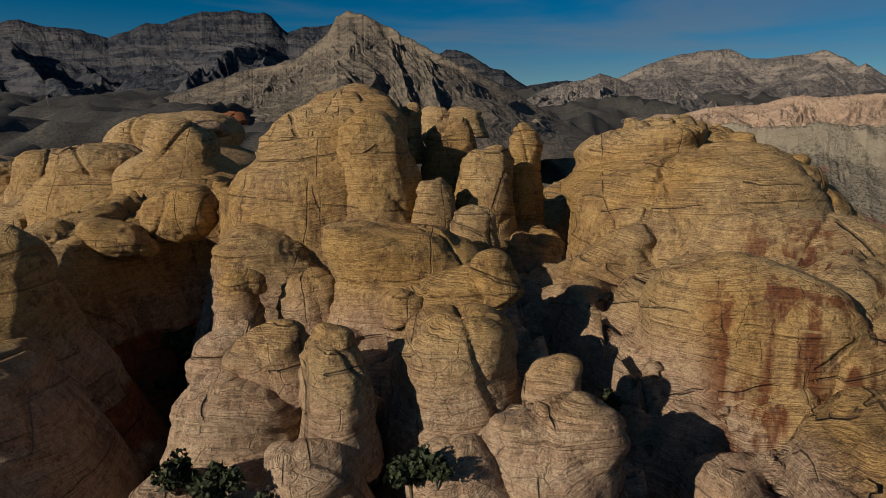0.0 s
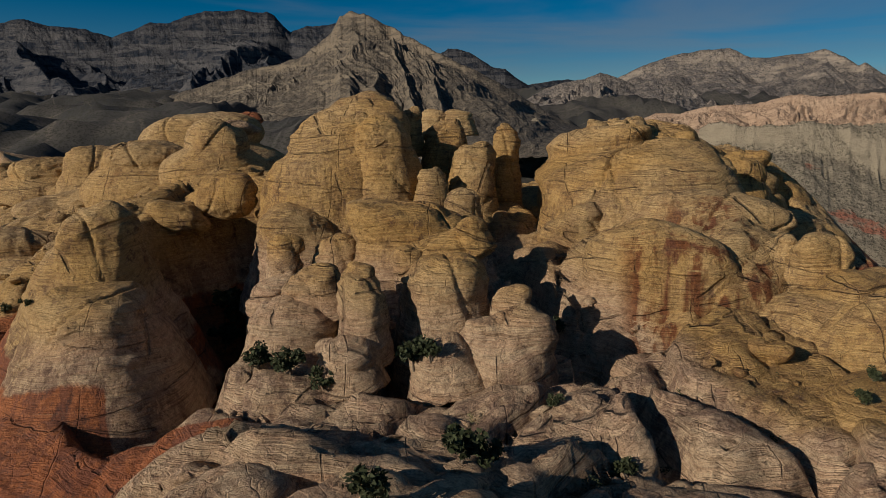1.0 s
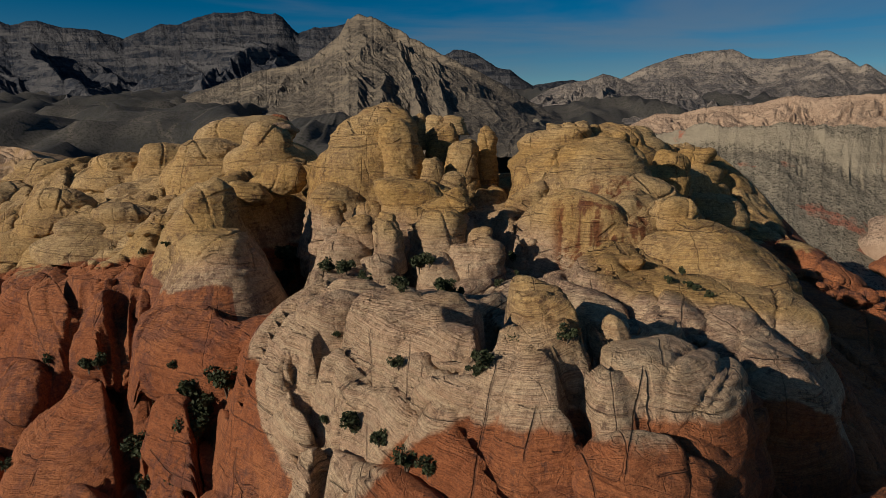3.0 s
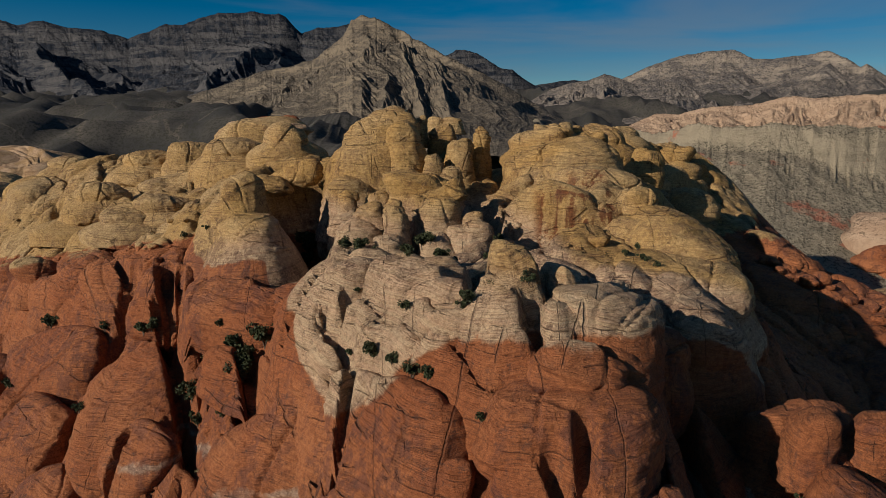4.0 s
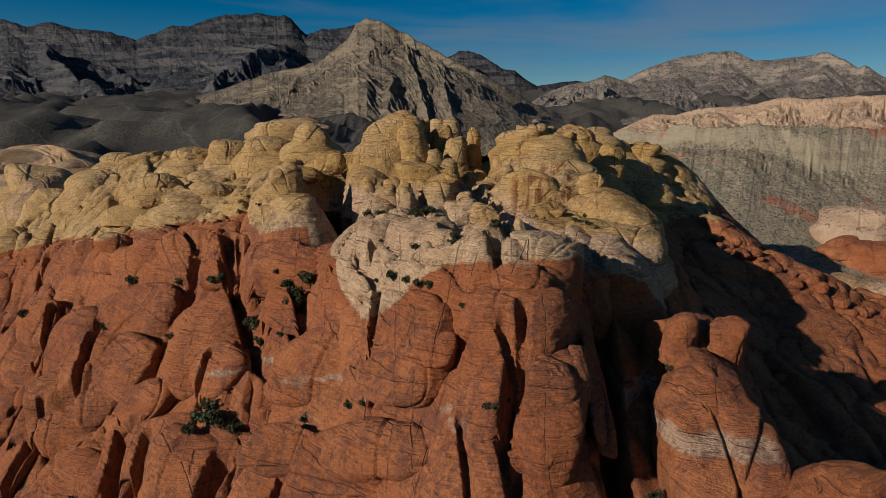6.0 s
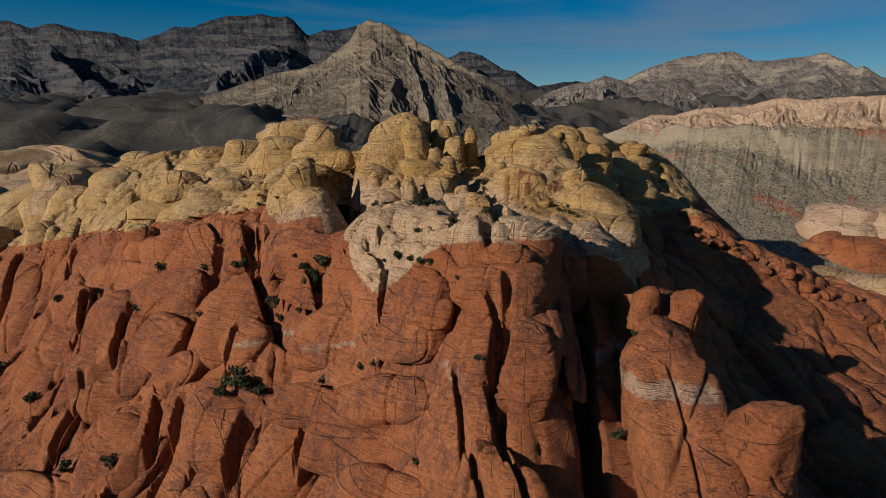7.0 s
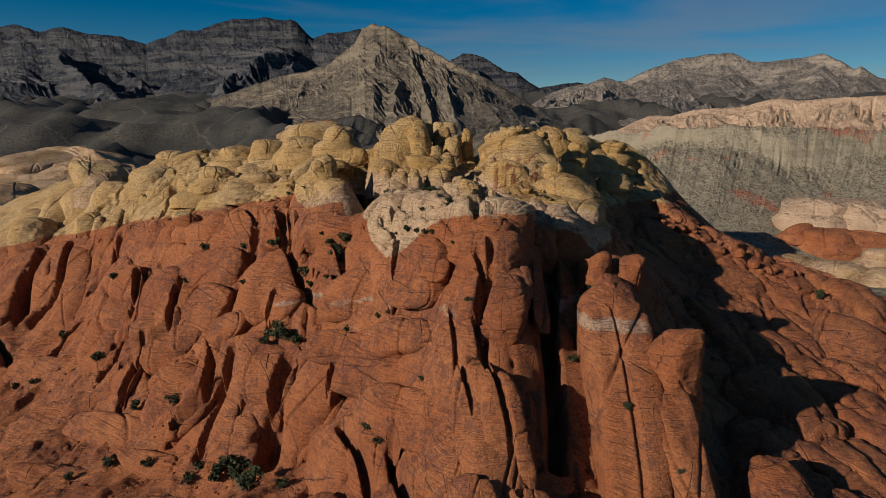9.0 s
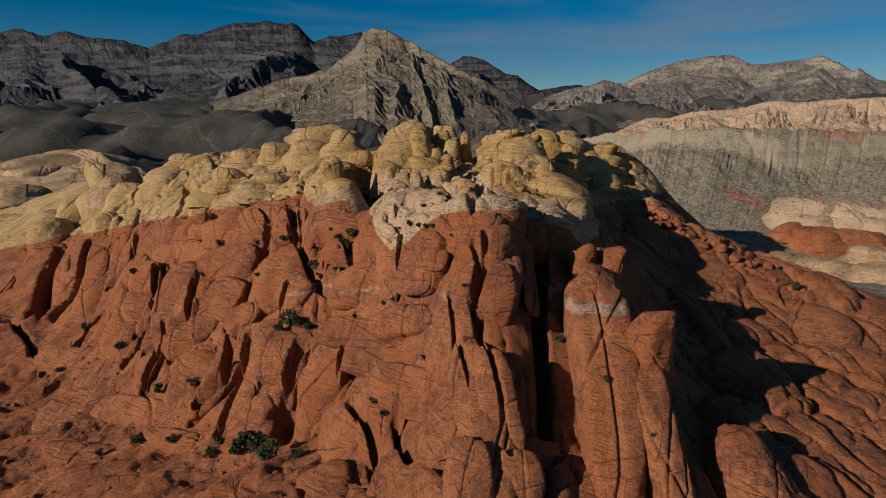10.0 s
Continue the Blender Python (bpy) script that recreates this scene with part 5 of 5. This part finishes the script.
rock(-790.0, 1099.4, 51.8, 85.9, 59.7, 32.0, turn=33, seed=73, material=MAT_CREAM)
rock(-270.7, 278.2, 69.7, 18.5, 18.0, 10.7, turn=34, seed=74, material=MAT_CREAM)
rock(-198.7, 217.8, 77.4, 19.1, 18.6, 13.6, turn=31, seed=75)
rock(-198.4, 241.9, 91.2, 12.9, 12.7, 7.1, turn=29, seed=76)
rock(-222.5, 226.2, 62.4, 14.4, 14.1, 10.0, turn=33, seed=77)
rock(-231.4, 225.8, 51.3, 19.9, 16.4, 7.7, turn=34, seed=78)
rock(-130.7, 148.2, 84.1, 12.5, 12.2, 7.2, turn=26, seed=79)
rock(-136.8, 147.0, 76.5, 16.7, 14.4, 6.7, turn=27, seed=80)
rock(-102.7, 116.8, 80.7, 14.8, 13.0, 5.9, turn=24, seed=81)
rock(-135.1, 197.1, 95.1, 14.6, 14.2, 8.4, turn=23, seed=82)
rock(-111.6, 191.2, 97.3, 12.0, 11.8, 8.8, turn=20, square=6.0, seed=83)
rock(-111.9, 165.5, 85.2, 14.7, 13.8, 6.4, turn=22, seed=84)
rock(-91.3, 121.4, 83.5, 13.8, 10.9, 4.7, turn=21, seed=85)
rock(-81.9, 162.0, 100.6, 15.8, 15.3, 9.5, turn=17, seed=86)
rock(-60.3, 151.0, 105.7, 11.6, 11.3, 7.7, turn=13, seed=87)
rock(-87.0, 214.5, 106.1, 25.3, 20.6, 10.3, turn=15, seed=88)
rock(-44.0, 106.5, 96.5, 7.0, 6.9, 5.1, turn=12, seed=89, kind="boulder")
rock(-51.6, 103.7, 92.6, 6.9, 6.8, 4.4, turn=14, seed=90, kind="boulder")
rock(-113.1, 312.3, 116.0, 7.8, 7.7, 3.4, turn=15, seed=91, kind="boulder", material=MAT_RED)
rock(-98.3, 313.4, 116.1, 9.5, 9.2, 3.8, turn=13, seed=92, kind="boulder", material=MAT_RED)
rock(-108.2, 256.8, 111.1, 13.3, 10.7, 4.6, turn=17, seed=93, material=MAT_CREAM)
rock(-57.2, 159.9, 110.9, 7.1, 6.8, 2.5, turn=12, seed=94, kind="boulder", material=MAT_CREAM)
rock(63.9, 164.0, 105.9, 12.9, 12.6, 7.5, turn=-11, seed=97)
rock(85.0, 219.0, 108.0, 11.9, 11.6, 6.5, turn=-13, seed=98)
rock(96.7, 222.7, 99.2, 12.0, 11.8, 8.4, turn=-15, seed=99)
rock(112.7, 226.0, 96.2, 12.2, 11.9, 6.6, turn=-17, seed=100)
rock(122.1, 230.3, 88.4, 8.8, 8.7, 7.7, turn=-18, seed=101)
rock(99.7, 199.2, 86.1, 12.9, 12.7, 9.8, turn=-16, seed=102)
rock(86.9, 193.9, 91.9, 12.7, 12.4, 8.3, turn=-14, seed=103)
rock(101.8, 162.4, 83.9, 8.6, 8.5, 6.2, turn=-18, seed=104)
rock(69.1, 130.4, 86.7, 12.8, 12.5, 8.9, turn=-14, seed=105)
rock(-106.3, 99.3, 66.5, 13.9, 13.5, 6.9, turn=26, seed=106)
rock(-157.8, 135.4, 54.5, 9.5, 9.3, 8.3, turn=32, seed=107)
rock(-127.5, 105.5, 62.0, 9.6, 9.4, 6.2, turn=30, seed=108)
rock(-195.9, 176.5, 44.4, 11.0, 10.8, 9.6, turn=34, seed=109)
rock(-345.4, 326.7, 27.1, 40.7, 39.1, 28.3, turn=34, seed=111)
rock(-311.5, 253.1, 13.6, 26.0, 25.2, 33.2, turn=35, seed=112)
rock(-286.8, 306.3, 66.7, 25.7, 25.0, 20.1, turn=30, seed=113)
rock(-232.2, 196.3, 36.7, 14.4, 14.1, 21.6, turn=31, seed=114)
rock(-221.9, 188.9, 43.4, 10.0, 9.9, 14.1, turn=30, seed=115)
rock(-225.4, 150.2, 2.6, 14.4, 7.9, 35.2, turn=3, lean=52, roll=-24, seed=116, kind="rib")
rock(-169.1, 94.4, 11.4, 12.2, 6.7, 52.7, turn=0, lean=60, roll=-41, seed=117, kind="rib")
rock(-140.4, 67.6, 18.2, 8.6, 4.7, 36.0, turn=-9, lean=53, roll=-35, seed=118, kind="rib")
rock(-125.3, 66.9, 28.4, 10.2, 5.6, 21.2, turn=1, lean=54, roll=-35, seed=119, kind="rib")
rock(35.4, -28.1, 58.4, 3.4, 1.9, 15.2, turn=15, lean=60, roll=41, seed=135, kind="rib")
rock(138.1, 83.8, 31.9, 20.0, 11.0, 22.4, turn=-15, lean=68, roll=14, seed=148)
rock(167.1, 83.0, 24.9, 29.8, 15.7, 28.6, turn=-29, lean=68, roll=17, seed=149, cracks=4)
rock(170.3, 55.7, 13.6, 25.1, 13.8, 32.7, turn=-34, lean=77, roll=15, seed=150)
rock(137.8, 151.1, 59.3, 19.4, 18.8, 9.1, turn=-20, roll=25, seed=151)
rock(149.9, 134.4, 52.9, 10.1, 10.0, 4.6, turn=-23, seed=152, kind="boulder")
rock(153.8, 116.2, 50.3, 8.3, 8.2, 3.8, turn=-24, seed=153, kind="boulder")
rock(183.0, 156.2, 39.8, 7.2, 7.1, 3.7, turn=-26, seed=154, kind="boulder")
rock(147.0, 158.5, 55.1, 7.2, 7.2, 4.4, turn=-21, seed=155, kind="boulder")
rock(107.3, -62.4, 1.7, 18.7, 8.6, 15.6, turn=-32, lean=67, roll=19, seed=156, kind="rib")
rock(93.2, -61.7, 6.9, 5.2, 2.9, 17.9, turn=-9, lean=70, roll=12, seed=157, kind="rib")
rock(111.5, -37.0, 8.0, 13.4, 13.0, 7.2, turn=-25, roll=25, seed=158)
rock(132.9, -37.3, 2.1, 20.1, 16.1, 6.4, turn=-30, roll=25, seed=159)
rock(182.9, 21.0, -1.2, 22.4, 21.5, 14.3, turn=-32, roll=20, seed=160)
rock(20.6, -78.6, 26.7, 9.4, 5.1, 26.6, turn=7, lean=56, roll=14, seed=161, kind="rib")
rock(-697.8, 951.6, 56.6, 114.6, 58.7, 31.5, turn=31, seed=162, material=MAT_CREAM)
rock(-726.5, 877.9, 42.3, 62.6, 41.6, 21.7, turn=33, seed=163, material=MAT_CREAM)
rock(-579.2, 857.5, 53.0, 38.9, 30.3, 15.4, turn=28, seed=164, material=MAT_CREAM)
rock(-510.5, 512.5, 40.8, 38.7, 31.4, 16.1, turn=34, seed=165, material=MAT_CREAM)
rock(-541.9, 654.3, 35.9, 54.9, 33.9, 17.4, turn=31, seed=166, material=MAT_CREAM)
rock(-315.4, 353.9, 55.2, 24.4, 23.9, 21.2, turn=28, seed=167)
rock(-313.6, 301.9, 42.8, 28.1, 27.3, 22.0, turn=31, seed=168)
rock(-390.3, 377.3, 22.4, 32.1, 31.2, 22.3, turn=33, seed=169)
rock(-408.6, 349.0, 15.6, 36.9, 35.7, 26.7, turn=35, seed=170)
rock(-305.2, 223.6, 7.1, 21.2, 11.6, 51.1, turn=12, lean=74, roll=-26, seed=171, kind="rib")
rock(-312.1, 204.8, -0.5, 16.4, 9.0, 58.6, turn=15, lean=77, roll=-22, seed=172, kind="rib")
rock(-258.8, 197.9, 28.2, 12.0, 6.6, 33.6, turn=-5, lean=64, roll=-37, seed=173, kind="rib")
rock(-243.8, 245.2, 58.5, 20.0, 19.6, 17.5, turn=27, seed=174)
rock(361.7, 426.6, 31.4, 32.0, 27.3, 13.8, turn=-27, square=5.0, seed=175, material=MAT_PALE)
rock(396.0, 424.3, 29.3, 38.5, 31.3, 16.1, turn=-30, square=5.0, seed=176, material=MAT_PALE)
rock(431.2, 422.5, 23.8, 39.7, 37.2, 19.4, turn=-32, square=5.0, seed=177, material=MAT_PALE)
rock(405.0, 410.6, 18.4, 39.1, 27.8, 14.0, turn=-31, square=5.0, seed=178, material=MAT_PALE)
rock(358.4, 389.5, 10.2, 26.6, 22.2, 10.9, turn=-28, square=5.0, seed=179, material=MAT_RED)
rock(390.9, 389.0, 7.5, 34.8, 26.1, 13.0, turn=-31, square=5.0, seed=180, material=MAT_RED)
rock(334.7, 401.2, 15.2, 15.5, 15.3, 8.9, turn=-26, seed=181, material=MAT_RED)
rock(289.9, 298.2, 1.3, 25.2, 19.5, 9.3, turn=-27, seed=182, material=MAT_CREAM)
rock(309.1, 281.1, -1.9, 33.0, 25.5, 12.6, turn=-29, seed=183, material=MAT_CREAM)
rock(332.0, 265.4, -6.7, 36.1, 34.2, 17.5, turn=-32, seed=184, material=MAT_CREAM)
rock(377.4, 322.6, 3.2, 28.5, 21.9, 10.7, turn=-33, seed=185, material=MAT_CREAM)
rock(298.9, 229.1, -15.7, 29.0, 28.1, 16.5, turn=-31, seed=186, material=MAT_CREAM)
rock(60.5, -23, 48, 10, 17, 15, turn=8, square=5, seed=503, cracks=1, kind="dome")
rock(64, -8, 52, 6, 10, 11, turn=10, square=5, seed=504, kind="dome")
rock(70, -52, 42, 7, 7, 12, turn=14, square=9, seed=505, kind="pillar")
rock(36, 6, 73.5, 10, 7, 6.5, turn=-42, roll=14, square=3.5, seed=510, cracks=2, kind="dome")
rock(46, 22, 75, 11, 7, 6, turn=-40, roll=14, square=3.5, seed=511, cracks=2, kind="dome")
rock(55.5, -54, 36, 9.5, 9, 44, turn=-2, lean=51, square=6, seed=512, cracks=2, kind="rib")
rock(69, -72, 20, 7, 9, 28, turn=4, lean=43, square=6, seed=513, cracks=3, kind="rib")
rock(80, -78, 2, 5, 8, 18, turn=8, lean=50, square=6, seed=514, cracks=2, kind="rib")
rock(98, -70, 6, 13, 12, 18, turn=20, lean=62, square=5, seed=515, cracks=2, kind="rib")
rock(55, 37, 75, 15, 16, 9.5, turn=-20, roll=6, square=4.5, seed=521, cracks=3, kind="dome")
rock(50, 16, 71, 11, 12, 9.5, turn=-35, roll=8, square=4.5, seed=522, cracks=3, kind="dome")
rock(61, -5, 57, 9, 10, 9.5, turn=-10, roll=6, square=5, seed=523, cracks=3, kind="dome")


def ridge_boulders():
    """Rounded red boulders heaped along the crest of the low ridge east of the massif."""
    rs = np.random.RandomState(77)
    for n in range(34):
        f, s = rs.rand(), rs.uniform(1.3, 3.4)
        x, y = 122 + 58 * f + rs.randn() * 3, 134 - 60 * f + rs.randn() * 5
        z = float(land_height(np.array([x]), np.array([y]))[0])
        rock(x, y, z + 0.45 * s, s * rs.uniform(0.9, 1.5), s, s * rs.uniform(0.7, 1.0), turn=int(rs.uniform(0, 90)), roll=int(rs.uniform(-12, 12)), square=3.0, seed=700 + n, cracks=1, kind="boulder", material=MAT_RED)


ridge_boulders()

# ---- shrubs and stunted trees in the joints ----
def leaf_crown(rs, radius, height, leaves, dry=False):
    """Many small leaves in uneven clumps, with gaps between them."""
    clumps = [(rs.uniform(-0.62, 0.62) * radius, rs.uniform(-0.62, 0.62) * radius, height * rs.uniform(0.35, 0.85), radius * rs.uniform(0.28, 0.5)) for _ in range(9)]
    verts, quads = [], []
    for _ in range(leaves):
        cx, cy, cz, cr = clumps[rs.randint(len(clumps))]
        d = rs.randn(3)
        d /= np.linalg.norm(d)
        c = np.array((cx, cy, cz)) + d * cr * rs.uniform(0.45, 1.0) * (1, 1, 0.8)
        a, b = rs.randn(3), rs.randn(3)
        a /= np.linalg.norm(a)
        b -= a * (a @ b)
        b /= np.linalg.norm(b)
        size = rs.uniform(0.09, 0.17) * radius
        n = len(verts)
        verts += [c - a * size, c - b * size * 0.6, c + a * size, c + b * size * 0.6]
        quads.append((n, n + 1, n + 2, n + 3))
    return np.array(verts), np.array(quads)


def stems(rs, radius, height):
    """A short trunk that forks into bent limbs."""
    verts, quads = [], []
    for k in range(5):
        ang, top = rs.uniform(0, 6.28), height * rs.uniform(0.5, 0.8)
        spread = radius * rs.uniform(0.15, 0.55)
        rings = []
        for j in range(4):
            f = j / 3
            c = np.array((math.cos(ang) * spread * f ** 1.4, math.sin(ang) * spread * f ** 1.4, -0.15 * height + f * (top + 0.15 * height)))
            w = 0.055 * radius * (1.15 - f)
            rings.append(len(verts))
            verts += [c + (w, 0, 0), c + (0, w, 0), c - (w, 0, 0), c - (0, w, 0)]
        for r0, r1 in zip(rings[:-1], rings[1:]):
            quads += [(r0 + i, r0 + (i + 1) % 4, r1 + (i + 1) % 4, r1 + i) for i in range(4)]
    return np.array(verts), np.array(quads)


def make_shrub(seed, leaves):
    """A shrub about two metres wide, standing at the origin."""
    rs = np.random.RandomState(seed)
    root = new("desert_shrub")
    for name, (v, q), mat in (("trunk", stems(rs, 1.0, 1.4), MAT_BARK), ("crown", leaf_crown(rs, 1.0, 1.5, leaves), MAT_LEAF)):
        part = new(name, quad_mesh(name, v, q, [mat], shade=False))
        part.parent = root
    return tagged(root, "dark green scrub oak rooted in a sandstone joint", "shrub", "shrubs on the rock")


SHRUBS = []


def shrub(x, y, z, radius, squat=1.0):
    """A shrub of that radius on the rock."""
    k = len(SHRUBS)
    if k < 6:
        ob = make_shrub(60 + k, 620)
    else:
        ob = copy_thing(SHRUBS[k % 6], Matrix())
    SHRUBS.append(ob)
    ob.matrix_basis = pose(x, y, z - 0.12 * radius, 0, 0, 57 * k) @ Matrix.Diagonal((radius, radius, radius * squat, 1))


shrub(-2.3, 44.2, 84.2, 2.49)
shrub(17.0, 61.8, 82.4, 1.55)
shrub(12.0, 34.9, 83.3, 0.97)
shrub(-3.0, 8.8, 88.7, 1.71)
shrub(2.3, 19.5, 85.6, 2.17)
shrub(4.5, 21.3, 84.6, 1.60)
shrub(16.5, 27.0, 80.2, 1.51)
shrub(11.2, -2.9, 93.7, 0.49)
shrub(-16.0, 43.5, 83.3, 2.17)
shrub(-40.9, 101.8, 72.0, 4.98)
shrub(-42.3, 97.6, 68.1, 3.67)
shrub(-12.2, 42.9, 81.9, 1.79)
shrub(-12.0, 9.6, 82.1, 0.70)
shrub(44.8, 37.6, 84.9, 1.12)
shrub(45.0, 30.8, 83.6, 0.85)
shrub(41.2, 33.3, 84.3, 1.06)
shrub(-60.8, 68.0, 84.1, 1.24)
shrub(-70.7, 77.5, 80.7, 1.15)
shrub(-0.4, 42.9, 85.4, 1.75)
shrub(-20.0, 45.0, 83.5, 2.07)
shrub(-2.5, -4.2, 82.7, 1.19)
shrub(6.9, -14.2, 86.5, 1.45)
shrub(6.0, -13.9, 85.6, 1.10)
shrub(15.2, -14.1, 89.6, 1.18)
shrub(-72.4, 53.0, 60.4, 2.18)
shrub(-45.9, 33.5, 68.3, 1.15)
shrub(-38.8, 28.2, 60.6, 3.70)
shrub(-38.2, 22.7, 60.4, 3.11)
shrub(44.0, 32.1, 83.8, 1.06)
shrub(46.7, 29.5, 82.8, 0.88)
shrub(-12.1, 0.5, 73.6, 0.93)
shrub(-40.7, 31.0, 63.1, 3.94)
shrub(-34.9, 29.5, 65.2, 3.57)
shrub(-53.4, 34.6, 50.5, 3.20)
shrub(-50.2, 28.8, 47.6, 2.34)
shrub(-59.7, 9.3, 32.5, 4.48)
shrub(-54.4, 6.7, 32.4, 3.80)
shrub(-63.0, 5.3, 31.2, 2.37)
shrub(-50.2, 4.6, 31.3, 2.59)
shrub(-42.0, 21.6, 52.7, 1.32)
shrub(-113.5, 81.0, 53.1, 2.98)
shrub(-70.0, 52.5, 61.5, 2.11)
shrub(-7.5, -6.0, 75.7, 1.84)
shrub(-4.2, -10.0, 76.1, 1.34)
shrub(-0.9, -15.3, 76.0, 1.61)
shrub(1.4, -17.1, 76.5, 1.37)
shrub(-17.4, -12.1, 46.6, 1.68)
shrub(-13.6, -16.9, 49.6, 1.38)
shrub(8.4, -27.2, 75.1, 0.88)
shrub(12.5, -44.7, 61.5, 0.98)
shrub(14.2, -45.5, 61.3, 0.97)
shrub(16.7, -40.8, 61.1, 0.64)
shrub(53.2, -18.5, 59.0, 1.16)
shrub(-29.9, -4.3, 39.5, 1.82)
shrub(-117.7, 66.5, 40.2, 1.86)
shrub(-90.2, 67.6, 56.6, 2.08)
shrub(-80.5, 36.4, 46.5, 1.65)
shrub(-173.4, 104.9, 32.9, 2.55)
shrub(-17.0, -46.2, 22.2, 2.01)
shrub(-13.6, -49.1, 19.2, 2.16)
shrub(-29.8, -22.5, 22.5, 1.68)
shrub(-120.9, 17.8, -1.1, 3.21)
shrub(-102.8, 11.8, 3.4, 3.06)
shrub(-161.7, 62.4, 2.8, 3.20)
shrub(-120.5, -4.5, -13.7, 3.07)
shrub(-103.5, -10.4, -10.3, 2.47)
shrub(-65.6, -23.5, -6.8, 4.88)
shrub(-72.7, -22.8, -8.4, 4.54)
shrub(-81.8, -17.3, -8.4, 2.34)
shrub(-56.7, -38.2, -3.3, 5.32)
shrub(-70.2, -21.0, -4.1, 2.87)
shrub(43.8, -42.5, 42.7, 1.81)
shrub(54.9, -64.3, 37.4, 1.36)
shrub(179.8, 75.1, 32.0, 3.51)
shrub(-0.9, -45.2, 37.1, 1.13)
shrub(-133.6, -10.1, -16.5, 2.15)
shrub(-202.4, 76.0, -14.3, 2.25)
shrub(-44.7, -41.7, 0.5, 2.57)
shrub(-84.5, -20.9, -10.7, 2.54)
shrub(-216.7, 83.2, -20.4, 3.01)
shrub(-205.2, 106.5, -0.7, 3.06)
shrub(65.2, -77.8, 26.4, 1.19)


# ---- fallen stones on the ledges ----
def talus(x, y, rx, ry, count, seed, material=None):
    """Loose angular stones strewn about (x, y)."""
    rs = np.random.RandomState(seed)
    px, py = x + rs.randn(count) * rx, y + rs.randn(count) * ry
    pz = land_height(px, py)
    for k in range(count):
        s = 0.35 + 1.1 * rs.rand() ** 2.5
        rock(px[k], py[k], pz[k] + 0.25 * s, s * rs.uniform(0.8, 1.5), s * rs.uniform(0.7, 1.2), s * rs.uniform(0.5, 0.9), turn=rs.randint(180), lean=rs.randint(-20, 20), square=8, seed=seed + k, cracks=0, kind="boulder", material=material)


talus(-84, 74, 7, 6, 40, 3000)
talus(-90, 88, 8, 6, 35, 3100)
talus(-60, 100, 6, 8, 25, 3200)
talus(-56, 22, 5, 4, 25, 3300)
talus(95, 190, 12, 14, 40, 3400)


# ---- what lies in the hollows: broken rock and low scrub, too many to count ----
def hollows(rs, count, xs, ys, deep, keep):
    """Places on the massif that lie lower than the rock round them."""
    x, y = rs.uniform(*xs, count), rs.uniform(*ys, count)
    z = land_height(x, y)
    rim = sum(land_height(x + 3.2 * math.cos(a), y + 3.2 * math.sin(a)) for a in (0.3, 1.9, 3.4, 5.0)) / 4
    slope = np.hypot(land_height(x + 2, y) - land_height(x - 2, y), land_height(x, y + 2) - land_height(x, y - 2)) / 4
    ok = (rim - z > deep) & (slope < 1.3) & (massif(x, y) > 0.6)
    return np.stack([x, y, z], 1)[ok][:keep]


def scatter_rubble():
    rs = np.random.RandomState(31)
    u, q = cube_sphere(2)
    verts, quads, n = [], [], 0
    for spot in np.concatenate([hollows(rs, 9000, (-215, 110), (-10, 235), 0.25, 1700), hollows(rs, 6000, (-180, 120), (-95, 60), 0.5, 700)]):
        s = 0.48 * math.exp(rs.randn() * 0.55)
        shape = u * (1 + 0.25 * rs.randn(len(u), 1)) * (s * rs.uniform(0.8, 1.5), s, s * rs.uniform(0.5, 0.9))
        c, w = math.cos(rs.rand() * 6.28), math.sin(rs.rand() * 6.28)
        shape[:, :2] = shape[:, :2] @ np.array([[c, w], [-w, c]])
        verts.append(shape + spot + (0, 0, 0.25 * s))
        quads.append(q + n)
        n += len(u)
    ob = new("rock_rubble", quad_mesh("rock_rubble", np.concatenate(verts), np.concatenate(quads), [MAT_ROCK], shade=False))
    tagged(ob, "broken sandstone rubble lying in the hollows of the massif", "rubble", kind="stuff")


def scatter_scrub():
    rs = np.random.RandomState(32)
    spots = np.concatenate([hollows(rs, 7000, (-215, 110), (-10, 235), 0.4, 600), hollows(rs, 7000, (-180, 90), (-95, 50), 0.6, 420)])
    verts, quads, slots, n = [], [], [], 0
    for spot in spots:
        size = rs.uniform(0.45, 1.15)
        v, q = leaf_crown(rs, size, size * 1.1, 60)
        verts.append(v * (1, 1, 0.9) + spot)
        quads.append(q + n)
        slots += [int(rs.rand() < 0.4)] * len(q)
        n += len(v)
    ob = new("low_scrub", quad_mesh("low_scrub", np.concatenate(verts), np.concatenate(quads), [MAT_LEAF, MAT_DRY], np.array(slots), shade=False))
    tagged(ob, "low dark scrub and dry grass tufts along the rock joints", "scrub", kind="stuff")


scatter_rubble()
scatter_scrub()
